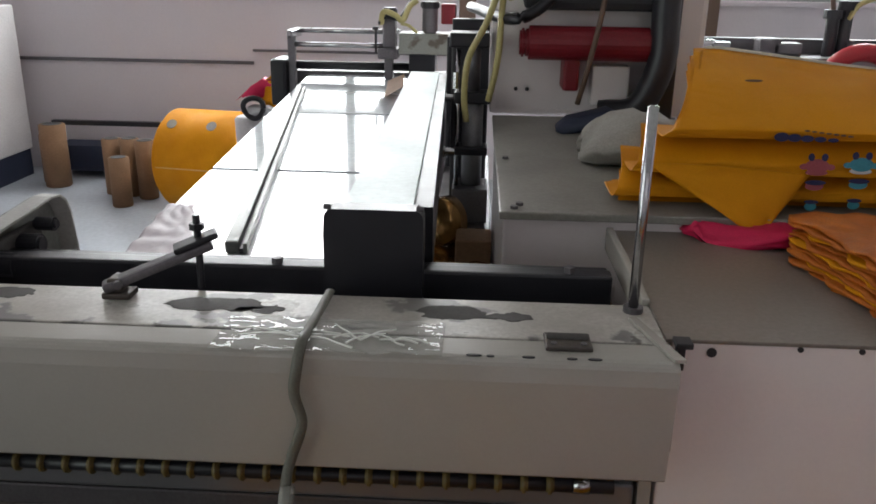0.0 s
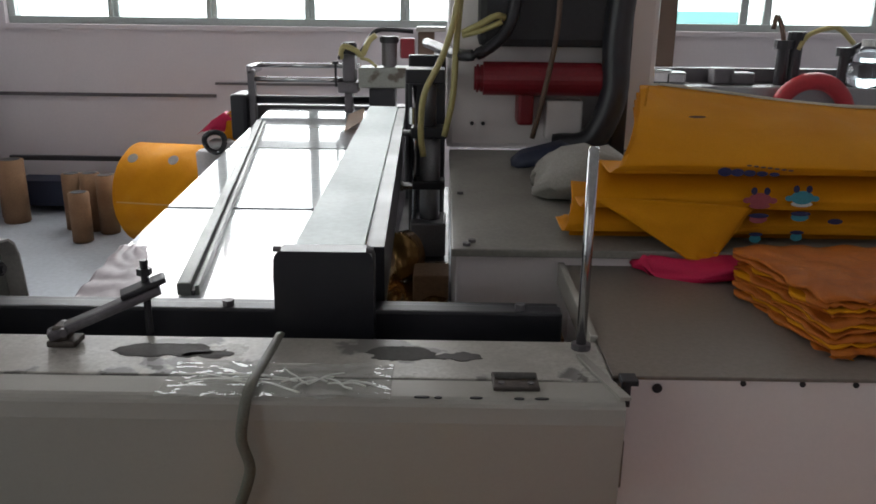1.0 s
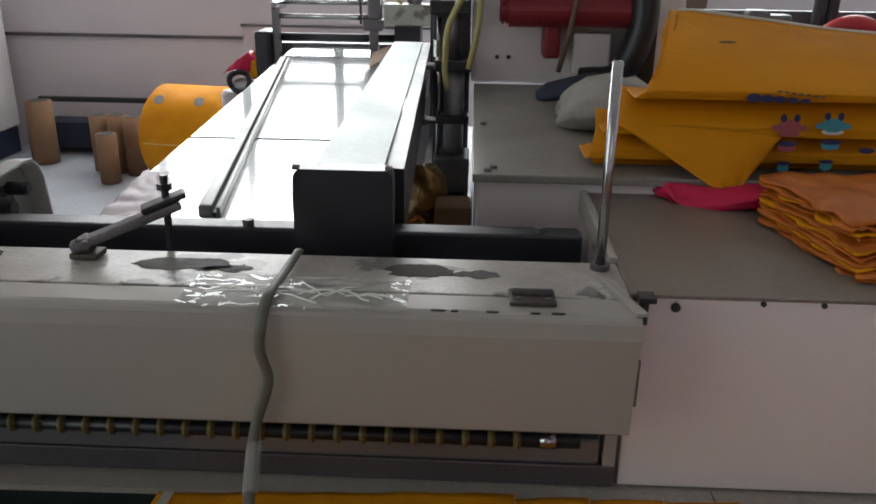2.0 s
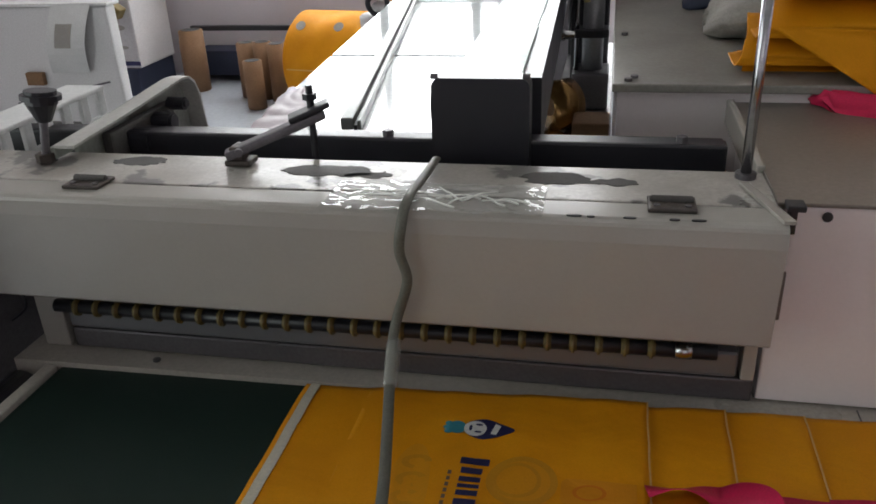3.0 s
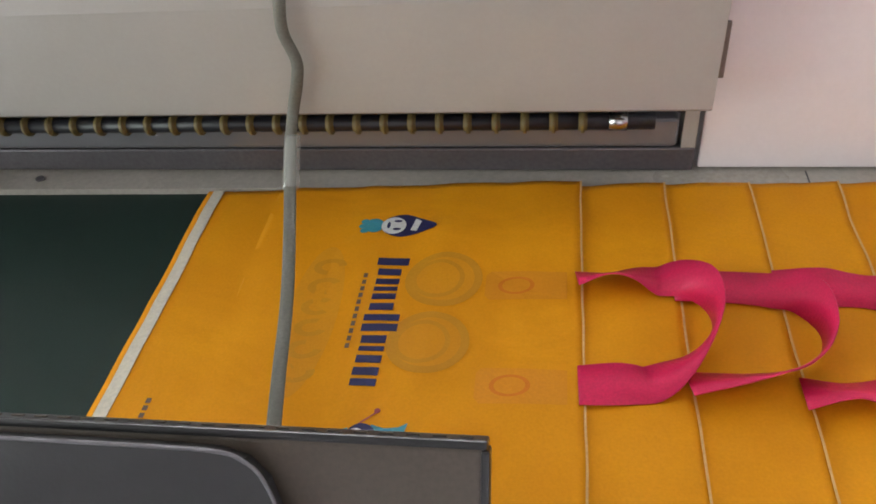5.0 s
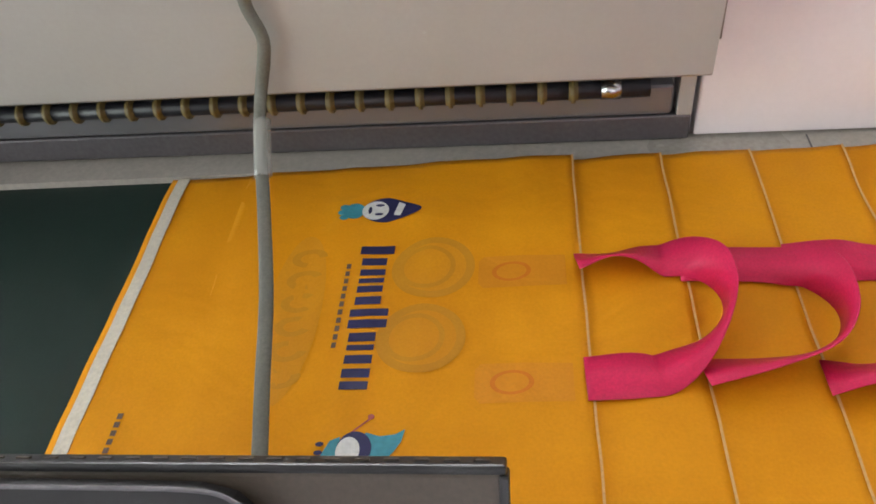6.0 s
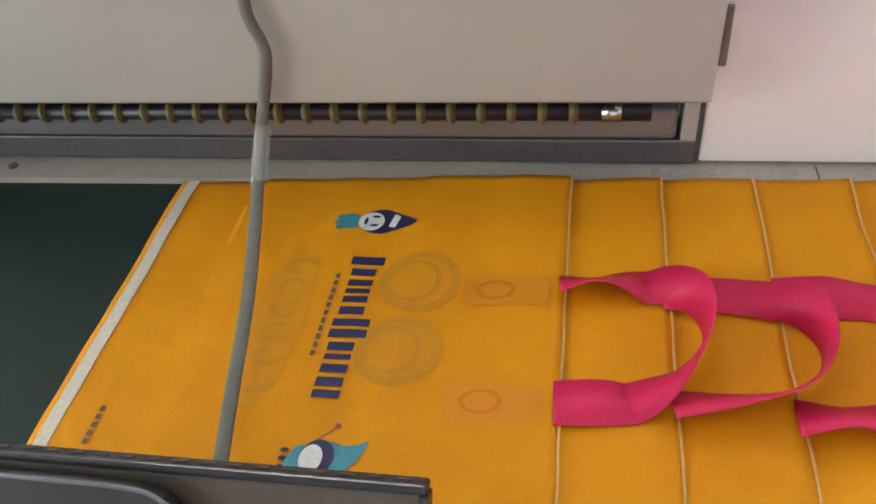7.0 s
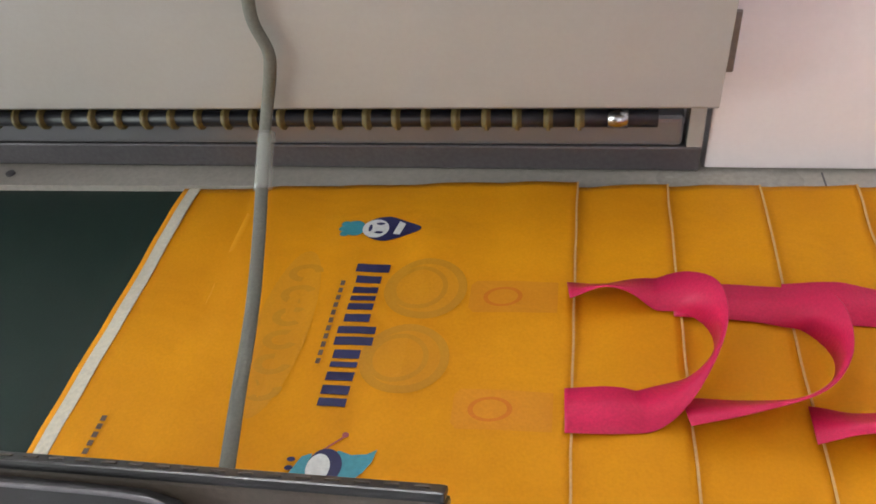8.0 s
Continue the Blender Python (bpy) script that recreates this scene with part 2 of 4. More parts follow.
    part("window_sill", bm_box(x0, x1, Y1 - 0.02, Y1 + 0.04, z0 - 0.03, z0, 0.004), WALL, w)


window("window_1", -2.78, 0.345, SILL, 2.6, [-2.128, -1.514, -0.900, -0.307])
window("window_2", 0.72, 3.2, SILL, 2.6, [1.25, 1.80, 1.945, 2.62])


def bm_loft(stations, ring=20, seed=1, rough=0.004, folds=0.0, power=0.28):
    """A soft body along x through stations (x, y0, y1, z0, z1), rounded-rectangle sections, folds as grooves round its height."""
    rnd, bm, rings = Vector((seed * 7.3, seed * 3.1, seed * 5.7)), bmesh.new(), []
    for x, y0, y1, z0, z1 in stations:
        row = []
        for j in range(ring):
            a = 2 * math.pi * j / ring
            c, q = math.cos(a), math.sin(a)
            y = (y0 + y1) / 2 + (y1 - y0) / 2 * math.copysign(abs(c) ** power, c)
            z = (z0 + z1) / 2 + (z1 - z0) / 2 * math.copysign(abs(q) ** power, q)
            p = Vector((x, y, z))
            off = rough * (noise.noise(p * 12 + rnd) + 0.5 * noise.noise(p * 34 + rnd))
            groove = folds * math.sin((z - z0) * 900 + 3 * noise.noise(p * 8 + rnd))
            row.append(bm.verts.new(p + Vector((off + groove, (off + groove) * (1 if y > (y0 + y1) / 2 else -1), off * (1 if z > z0 + 0.004 else 0)))))
        rings.append(row)
    for a, b in zip(rings, rings[1:]):
        for j in range(ring):
            bm.faces.new((a[j], a[(j + 1) % ring], b[(j + 1) % ring], b[j]))
    bm.faces.new(rings[0][::-1]), bm.faces.new(rings[-1])
    bmesh.ops.recalc_face_normals(bm, faces=bm.faces)
    return bm


def bm_prism(outline, z0, z1):
    """An upright prism over an outline of (x, y)."""
    bm = bmesh.new()
    low, high = [bm.verts.new((x, y, z0)) for x, y in outline], [bm.verts.new((x, y, z1)) for x, y in outline]
    n = len(low)
    bm.faces.new(low[::-1]), bm.faces.new(high)
    for k in range(n):
        bm.faces.new((low[k], low[(k + 1) % n], high[(k + 1) % n], high[k]))
    bmesh.ops.recalc_face_normals(bm, faces=bm.faces)
    return bm


def oval(x, y, a, b, n=24, point=0.0):
    """An outline round (x, y); point > 0 draws out the +x end."""
    return [(x + a * math.cos(t) * (1 + point * max(math.cos(t), 0) ** 3), y + b * math.sin(t) * (1 - point * max(math.cos(t), 0))) for t in (2 * math.pi * k / n for k in range(n))]


NAVY = material("navy_print", (0.02, 0.02, 0.10), 0.5, grain=400)
TEAL = material("teal_print", (0.05, 0.30, 0.38), 0.5, grain=400)
WHITE_PRINT = material("white_print", (0.78, 0.78, 0.76), 0.5, grain=400)
GHOST = material("print_showing_through", (0.565, 0.255, 0.012), 0.5, second=(0.52, 0.22, 0.012), specular=0.22, speckle=0.5, scale=30, grain=500)
FAINT = material("pale_print_showing_through", (0.665, 0.283, 0.008), 0.45, second=(0.58, 0.228, 0.006), specular=0.22, speckle=0.5, scale=11, grain=520)
STITCH = material("stitching_through_fabric", (0.68, 0.19, 0.010), 0.5, specular=0.22, speckle=0.5, grain=500)
PATCH = material("stitched_patch_through_fabric", (0.72, 0.270, 0.009), 0.5, specular=0.22, speckle=0.5, grain=500)
PINK_PRINT = material("pink_print", (0.42, 0.08, 0.10), 0.5, grain=400)
YELLOW = material("yellow_rubber", (0.20, 0.145, 0.045), 0.5, grain=300)
HOSE = material("pale_yellow_hose", (0.55, 0.48, 0.20), 0.4, grain=300)
RED = material("red_enamel", (0.26, 0.012, 0.022), 0.4, second=(0.20, 0.01, 0.018), scale=8, grain=200)
CORD = material("grey_cord", (0.16, 0.158, 0.128), 0.6, second=(0.125, 0.123, 0.10), scale=40, grain=500)
CLOTH = material("grey_cloth", (0.42, 0.40, 0.36), 0.9, second=(0.33, 0.31, 0.28), scale=16, grain=300, bump=0.3)
WOOD = material("brown_column_paint", (0.16, 0.10, 0.07), 0.6, scale=3)
FOIL = material("amber_film", (0.42, 0.24, 0.08), 0.12, 0.7, second=(0.30, 0.16, 0.05), scale=20, grain=60, bump=0.4, distance=0.004)
CHANNEL = material("pale_channel_cover", (0.42, 0.54, 0.52), 0.42, second=(0.36, 0.47, 0.455), scale=7, grain=120, bump=0.05)
CARTON = material("white_carton", (0.66, 0.64, 0.64), 0.6, scale=4)
PALE_SHEET = material("white_sheet_steel", (0.74, 0.73, 0.72), 0.4, second=(0.68, 0.67, 0.66), scale=3, grain=200)
NAVY_PAINT = material("navy_board", (0.03, 0.04, 0.08), 0.6, scale=4)
TAPE = bpy.data.materials.new("clear_tape")
TAPE.use_nodes = True
TAPE.node_tree.nodes["Principled BSDF"].inputs["Base Color"].default_value = (0.5, 0.5, 0.46, 1)
TAPE.node_tree.nodes["Principled BSDF"].inputs["Alpha"].default_value = 0.42
TAPE.node_tree.nodes["Principled BSDF"].inputs["Roughness"].default_value = 0.05
TAPE.node_tree.nodes["Principled BSDF"].inputs["Coat Weight"].default_value = 1.0

# near-white and almost opaque: paints the bright streaks on the tape
TAPE_GLINT = bpy.data.materials.new("tape_glint")
TAPE_GLINT.use_nodes = True
for key, value in (("Base Color", (0.85, 0.85, 0.80, 1)), ("Alpha", 0.9), ("Roughness", 0.08), ("Coat Weight", 1.0)):
    TAPE_GLINT.node_tree.nodes["Principled BSDF"].inputs[key].default_value = value

# ---- conveyor under the cover ----
conveyor = thing("conveyor", (-0.1, -0.15, 0), "low conveyor table with a dark green belt and pale rails", "conveyor")
part("frame", bm_box(-0.665, 1.6, -0.42, 0.10, 0.0, 0.74, 0.004), PAINT, conveyor)
part("belt", bm_box(-0.587, 1.6, -0.372, 0.022, 0.742, 0.779, 0.003), BELT, conveyor, "dark green rubber belt")


def rail_front(x):
    """Front edge of the back rail, which runs slightly askew."""
    return 0.012 + 0.012 * min(max((x + 0.60) / 0.70, 0), 1)


rail = part("back_rail", bm_prism([(-0.64, rail_front(-0.64)), (0.10, rail_front(0.10)), (1.6, rail_front(1.6)), (1.6, 0.0515), (0.10, 0.0515), (0.0985, 0.0745), (-0.64, 0.0745)], 0.742, 0.785), RAIL_PAINT, conveyor)
for x in (-0.485, 0.62):
    part("screw", bm_rod((x, 0.030, 0.784), (x, 0.030, 0.7868), 0.004, 12), GUNMETAL, rail)
for x in (0.185,):
    part("rail_joint", bm_box(x, x + 0.0012, rail_front(x) - 0.0005, 0.0445, 0.776, 0.7854), GUNMETAL, rail)
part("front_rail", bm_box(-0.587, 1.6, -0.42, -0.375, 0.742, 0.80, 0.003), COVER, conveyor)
part("end_rail", bm_box(-0.602, -0.588, -0.42, 0.010, 0.742, 0.783, 0.002), RAIL_PAINT, conveyor)
part("end_roller", bm_rod((-0.628, -0.40, 0.755), (-0.628, 0.004, 0.755), 0.022, 20), BLACK, conveyor, "black roller at the belt end", True)

# ---- the press beam with its hinged cover ----
LEFT = -0.78
beam = thing("press_beam", (-0.25, 0.06, 0.787), "worn off-white machine beam with a hinged front cover", "machine")
part("beam_top", bm_box(LEFT, 0.094, 0.036, 0.118, 0.955, 0.978, 0.002), WORN, beam, "scuffed pale paint with bare dark patches")
SECTION = [(0.0305, 0.979), (0.010, 0.979)] + [(-0.004 * math.sin(a) + 0.004 - 0.006 * math.sin(a), 0.972 + 0.007 * math.cos(a)) for a in (0.2, 0.6, 1.0, 1.4)] + [(-0.007, 0.960), (-0.003, 0.915), (0.000, 0.871), (0.003, 0.868), (0.014, 0.868)]
# dark strip painted in as the shade inside the hinge seam
part("hinge_gap_shade", bm_box(LEFT, 0.094, 0.0300, 0.0362, 0.962, 0.9765), DARK, beam)
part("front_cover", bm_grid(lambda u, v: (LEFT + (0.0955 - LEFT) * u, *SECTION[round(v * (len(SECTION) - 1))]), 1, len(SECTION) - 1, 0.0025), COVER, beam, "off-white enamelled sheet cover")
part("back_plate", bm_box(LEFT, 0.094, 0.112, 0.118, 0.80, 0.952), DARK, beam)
part("lower_bar", bm_box(-0.585, 0.081, 0.040, 0.062, 0.811, 0.8375, 0.005, 3), GROUND, beam, "ground steel bar")
part("lower_step", bm_box(-0.585, 0.096, 0.042, 0.075, 0.787, 0.8095, 0.002), GUNMETAL, beam)
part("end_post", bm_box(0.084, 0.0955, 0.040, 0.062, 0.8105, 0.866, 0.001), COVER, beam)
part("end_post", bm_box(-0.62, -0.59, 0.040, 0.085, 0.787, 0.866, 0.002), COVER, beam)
part("roller", bm_rod((-0.585, 0.029, 0.8435), (0.060, 0.029, 0.8435), 0.0068, 16), BLACK, beam, "black roller shaft", True)
part("roller_end", bm_rod((0.024, 0.029, 0.8435), (0.040, 0.029, 0.8435), 0.0075, 16, bevel=0.001), CHROME, beam, "", True)
for k in range(26):
    x = -0.560 + 0.0226 * k
    part("drive_ring", bm_rod((x - 0.0034, 0.029, 0.8435), (x + 0.0034, 0.029, 0.8435), 0.0094, 16, bevel=0.002), YELLOW, beam, "", True)
for x0, x1 in ((-0.008, 0.030), (-0.531, -0.494)):
    latch = part("latch", bm_box(x0, x1, 0.012, 0.042, 0.979, 0.9825, 0.0015), RUST, beam, "rusty dark hinge plate")
    part("hinge_pin", bm_rod((x0 + 0.002, 0.031, 0.9835), (x1 - 0.002, 0.031, 0.9835), 0.0034, 12, bevel=0.001), BARE, latch)
    for q in (x0 + 0.007, x1 - 0.007):
        part("hinge_screw", bm_rod((q, 0.020, 0.982), (q, 0.020, 0.9836), 0.0028, 8), GUNMETAL, latch)
part("end_strip", bm_prism([(0.069, 0.080), (0.076, 0.080), (0.100, -0.002), (0.091, -0.002)], 0.9795, 0.9825), COVER, beam)
rod = part("guide_rod", bm_rod((0.077, 0.103, 0.976), (0.077, 0.103, 1.163), 0.0046, 16, bevel=0.001), CHROME, beam, "slim upright steel rod", True)
part("rod_foot", bm_rod((0.077, 0.103, 0.975), (0.077, 0.103, 0.983), 0.009, 16), GUNMETAL, rod)
# bare patches where the paint has flaked off
for x, y, a, b in ((-0.30, 0.086, 0.045, 0.014), (-0.255, 0.078, 0.022, 0.008), (-0.085, 0.085, 0.032, 0.016), (-0.035, 0.080, 0.022, 0.008), (-0.50, 0.095, 0.03, 0.012)):
    outline = [(px + 0.009 * noise.noise(Vector((px * 70, py * 70, 1))) + 0.004 * noise.noise(Vector((px * 210, py * 210, 3))), py + 0.007 * noise.noise(Vector((px * 60, py * 80, 5))) + 0.003 * noise.noise(Vector((px * 230, py * 230, 7)))) for px, py in oval(x, y, a, b, 64)]
    part("bare_patch", bm_prism(outline, 0.9775, 0.9784), BARE, beam, "dark flaked patch")
for x, a in ((-0.065, 0.006), (-0.052, 0.003), (-0.022, 0.005), (0.012, 0.004), (0.030, 0.0055)):
    part("chip", bm_prism(oval(x, -0.001 + 0.2 * a, a, 0.0014, 10), 0.9785, 0.9797), DARK, beam)

tape = thing("clear_tape", (-0.18, 0.02, 0.98), "crumpled clear tape stuck over the beam", "tape")
part("sheet", bm_grid(lambda u, v: (-0.275 + 0.185 * u, -0.0085 + 0.064 * v + 0.004 * noise.noise(Vector((u * 9, v * 3, 2))),
      0.9805 + 0.0045 * abs(noise.noise(Vector((u * 7 + v * 4, v * 4 - u * 3, 3)))) + 0.0012 * noise.noise(Vector((u * 30, v * 9, 6)))), 60, 24), TAPE, tape, "", True)
# thin pale ridges added as the tape's highlight streaks
for k in range(15):
    o = Vector((k * 1.7, 0.3, 0.9))
    x, y, turn, size = -0.240 + 0.0088 * k, 0.016 + 0.018 * noise.noise(o * 3), (0.25 if k < 7 else 1.5) * noise.noise(o * 2), 0.026 - 0.0008 * k
    way, across_way = Vector((math.cos(turn), math.sin(turn), 0)), Vector((-math.sin(turn), math.cos(turn), 0))
    bend = 0.010 * noise.noise(o * 5)
    part("fold", bm_tube([Vector((x, y, 0.9832)) + way * size * q + across_way * (bend * (1 - q * q) + 0.003 * noise.noise(o + Vector((q * 2, 0, 0)))) + Vector((0, 0, 0.0022 * math.cos(q * 1.4))) for q in (-1, -0.6, -0.2, 0.2, 0.6, 1)], 0.0010, 8, 5, 0.7), TAPE_GLINT, tape, "", True)
cord = solid("hanging_cord", bm_tube([(-0.203, 0.112, 0.984), (-0.204, 0.07, 0.984), (-0.205, 0.03, 0.985), (-0.206, 0.0, 0.984), (-0.208, -0.013, 0.968), (-0.211, -0.012, 0.945),
      (-0.206, -0.011, 0.922), (-0.209, -0.010, 0.905), (-0.217, -0.007, 0.882), (-0.220, -0.016, 0.866), (-0.216, -0.045, 0.853), (-0.205, -0.10, 0.838), (-0.193, -0.16, 0.828), (-0.184, -0.22, 0.820), (-0.175, -0.28, 0.812), (-0.170, -0.34, 0.806)],
      0.0046, 10, 6, 0.55), CORD, "flat grey cord hanging over the cover", "cord", smooth=True)
cord.location.x = 0.004
solid("tape_wrap", bm_tube([(-0.2140, -0.022, 0.8635), (-0.2115, -0.042, 0.8545), (-0.2075, -0.065, 0.847)], 0.0066, 10, 4, 0.6), TAPE, "clear tape wound round the grey cord", "tape", smooth=True)

# ---- side cabinet and its table ----
side = thing("side_cabinet", (0.7, 0.3, 0), "off-white painted steel machine cabinet with a worn table top", "cabinet")
front = part("front_panel", bm_box(0.100, 1.6, 0.045, 0.0515, 0.788, 0.976, 0.002), PAINT, side)
part("slot", bm_box(0.1035, 0.1090, 0.0422, 0.0448, 0.872, 0.918, 0.0012), TABLETOP, front)
for x, z in ((0.133, 0.968), (0.205, 0.9735), (0.255, 0.9735), (0.30, 0.9735)):
    part("screw", bm_rod((x, 0.0462, z), (x, 0.0435, z), 0.0042 if x < 0.2 else 0.0025, 12), DARK, front)
part("hook", bm_join(bm_box(0.100, 0.106, 0.024, 0.036, 0.960, 0.982, 0.001), bm_box(0.098, 0.112, 0.024, 0.040, 0.979, 0.984, 0.001)), DARK, side)
part("body", bm_box(0.104, 1.6, 0.052, 0.9, 0.05, 0.95), PAINT, side)
part("table_top", bm_box(0.094, 1.6, 0.042, 0.395, 0.9765, 0.980, 0.001), TABLETOP, side, "scuffed brownish table plate")
part("edge_strip", bm_box(0.088, 0.096, 0.12, 0.395, 0.955, 0.9835, 0.002), COVER, side)

# ---- press body behind ----
press = thing("press_machine", (0.2, 0.9, 0), "pale grey press with a red motor and black arm", "machine")
part("bed", bm_box(-0.034, 0.62, 0.345, 1.02, 0.0, 0.992, 0.004), PAINT, press)
part("bed_top", bm_box(-0.040, 0.62, 0.330, 1.02, 0.993, 1.003, 0.002), BEDTOP, press, "worn grey bed plate")
for x, y in ((-0.022, 0.345), (-0.015, 0.36), (-0.025, 0.62)):
    part("bolt", bm_rod((x, y, 1.002), (x, y, 1.0065), 0.005, 6), GUNMETAL, press)
part("housing", bm_box(-0.047, 0.36, 1.03, 1.5, 1.003, 1.75, 0.012), PAINT, press)
for x in (0.004, 0.026):
    part("bolt", bm_rod((x, 1.031, 1.054), (x, 1.026, 1.054), 0.004, 8), BLACK, press)
motor = part("motor", bm_join(bm_rod((0.015, 0.965, 1.147), (0.245, 0.965, 1.147), 0.031, 24, bevel=0.006), bm_box(0.088, 0.118, 0.96, 1.03, 1.06, 1.13, 0.006)), RED, press, "dark red motor")
part("end_cap", bm_rod((0.004, 0.965, 1.147), (0.016, 0.965, 1.147), 0.026, 20, bevel=0.004), RED, motor)
part("upper_block", bm_box(0.01, 0.255, 0.955, 1.03, 1.205, 1.60, 0.014), DARK, press, "dark motor block")
part("switch_box", bm_box(0.145, 0.215, 0.985, 1.03, 1.03, 1.105, 0.004), PAINT, press)
part("arm", bm_tube([(0.285, 0.955, 1.55), (0.272, 0.95, 1.35), (0.262, 0.945, 1.22), (0.262, 0.94, 1.12), (0.225, 0.94, 1.035), (0.16, 0.96, 1.02)], 0.026, 12, 6), BLACK, press, "black curved arm", True)
part("shield", bm_box(0.262, 0.29, 0.94, 1.03, 1.0, 1.7, 0.004), BLACK, press)
for pts, r, mt in (([(-0.02, 0.95, 1.42), (-0.03, 0.93, 1.28), (-0.055, 0.93, 1.19), (-0.088, 0.94, 1.12), (-0.095, 0.95, 1.05), (-0.09, 0.95, 1.0)], 0.006, HOSE),
                   ([(-0.015, 0.95, 1.40), (-0.03, 0.94, 1.22), (-0.035, 0.94, 1.12), (-0.05, 0.95, 1.04)], 0.006, HOSE),
                   ([(0.15, 0.93, 1.42), (0.15, 0.92, 1.25), (0.13, 0.92, 1.12), (0.115, 0.94, 1.04)], 0.005, WOOD),
                   ([(-0.02, 0.93, 1.23), (0.01, 0.92, 1.245), (0.04, 0.92, 1.26), (0.06, 0.94, 1.255)], 0.006, HOSE),
                   ([(-0.02, 0.93, 1.225), (0.015, 0.92, 1.235), (0.05, 0.92, 1.25)], 0.005, HOSE),
                   ([(-0.09, 1.2, 1.20), (-0.02, 0.94, 1.19), (0.03, 0.93, 1.205), (0.07, 0.93, 1.26), (0.08, 0.95, 1.4)], 0.011, BLACK)):
    part("hose", bm_tube(pts, r, 8, 6), mt, press, "", True)

# ---- cylinder group beside the film channel ----
post = thing("guide_cylinder", (-0.08, 1.0, 0.86), "upright steel pneumatic cylinder with dark clamps", "cylinder")
part("base_block", bm_box(-0.115, -0.045, 0.95, 1.05, 0.80, 0.868, 0.004), GUNMETAL, post)
part("barrel", bm_rod((-0.078, 1.0, 0.868), (-0.078, 1.0, 1.035), 0.020, 24), STEEL, post, "", True)
part("clamp", bm_box(-0.115, -0.045, 0.97, 1.03, 1.03, 1.052, 0.004), BLACK, post)
part("piston", bm_rod((-0.078, 1.0, 1.052), (-0.078, 1.0, 1.16), 0.012, 16), GUNMETAL, post, "", True)
part("head", bm_box(-0.125, -0.05, 0.96, 1.04, 1.135, 1.162, 0.004), BLACK, post)
part("clamp", bm_box(-0.112, -0.048, 0.972, 1.028, 0.930, 0.946, 0.003), BLACK, post)
part("side_rod", bm_rod((-0.108, 0.985, 0.868), (-0.108, 0.985, 1.13), 0.0045, 10), CHROME, post, "", True)
part("fitting", bm_join(bm_rod((-0.130, 0.98, 0.935), (-0.112, 0.98, 0.935), 0.008, 10), bm_rod((-0.138, 0.98, 0.935), (-0.130, 0.98, 0.935), 0.011, 6)), CHROME, post)
part("fitting", bm_join(bm_rod((-0.132, 0.98, 1.04), (-0.112, 0.98, 1.04), 0.007, 10), bm_rod((-0.112, 0.965, 1.06), (-0.112, 0.965, 1.09), 0.006, 8)), CHROME, post)
base = solid("machine_base", bm_box(-0.150, -0.036, 0.245, 1.62, 0.0, 0.795, 0.003), GUNMETAL, "dull steel base under the cylinder", "machine base")
solid("black_plate", bm_box(-0.125, -0.049, 1.10, 1.13, 0.797, 1.18, 0.004), BLACK, "black steel plate behind the cylinder", "plate")
film = solid("amber_film_sheet", bm_grid(lambda u, v: (-0.148 + 0.108 * u, 0.27 + 0.64 * v, 0.801 + 0.030 * max(0, 1 - 4 * abs(v - 0.72)) * (0.4 + 0.6 * u) + 0.012 * abs(noise.noise(Vector((u * 4, v * 9, 1)))) + 0.004 * noise.noise(Vector((u * 12, v * 30, 4)))), 30, 90, 0.001), FOIL, "crumpled glossy amber film lying over the base", "film", smooth=True)
roll = thing("amber_film_roll", (-0.122, 0.76, 0.815), "small glossy roll of amber film lying on the base", "film roll")
part("film", bm_rod((-0.140, 0.74, 0.862), (-0.104, 0.77, 0.862), 0.042, 32, bevel=0.004), FOIL, roll, "", True)
part("core", bm_rod((-0.1405, 0.7395, 0.862), (-0.1035, 0.7705, 0.862), 0.016, 20), CARDBOARD, roll)
solid("brown_box", bm_box(-0.098, -0.040, 0.66, 0.73, 0.812, 0.858, 0.003), CARDBOARD, "small brown box standing on the amber film", "box")
solid("gap_bar", bm_box(-0.034, 0.088, 0.262, 0.3445, 0.900, 0.920, 0.002), CARDBOARD, "dull brown bar between the machines", "bar")

# ---- film table with rail, channel and cross rail ----
def across(y, f):
    """x on the slanting film table at y, from its outer edge (0) to its inner edge (1)."""
    a, b = -0.470 - 0.082 * (y - 0.24), -0.125 - 0.045 * (y - 0.24)
    return a + (b - a) * f


FILM = material("pinkish_film", (0.52, 0.45, 0.48), 0.5, second=(0.40, 0.33, 0.36), scale=14, grain=90, bump=0.08, distance=0.002)
RAILPAINT = material("dull_rail_steel", (0.21, 0.215, 0.20), 0.4, 0.4, second=(0.15, 0.155, 0.145), scale=9, grain=240, bump=0.06)
web = thing("film_table", (-0.35, 1.2, 0), "long table of glossy pale plates reflecting the windows", "table")
edges = (0.242, 0.722, 1.315, 1.66, 2.08)
for y0, y1 in zip(edges, edges[1:]):
    a, b = y0 + 0.008, y1 - 0.008
    part("plate", bm_prism([(across(a, 0), a), (across(a, 1), a), (across(b, 1), b), (across(b, 0), b)], 0.940, 0.950), TABLE, web)
# near-black bed paints the gaps between the plates as shaded lines
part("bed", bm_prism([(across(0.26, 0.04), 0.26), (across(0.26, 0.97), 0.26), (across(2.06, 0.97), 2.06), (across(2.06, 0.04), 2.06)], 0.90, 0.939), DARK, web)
for y in (0.35, 1.95):
    for g in (0.1, 0.9):
        x = across(y, g)
        part("leg", bm_box(x - 0.02, x + 0.02, y - 0.02, y + 0.02, 0.0, 0.899, 0.003), GUNMETAL, web)
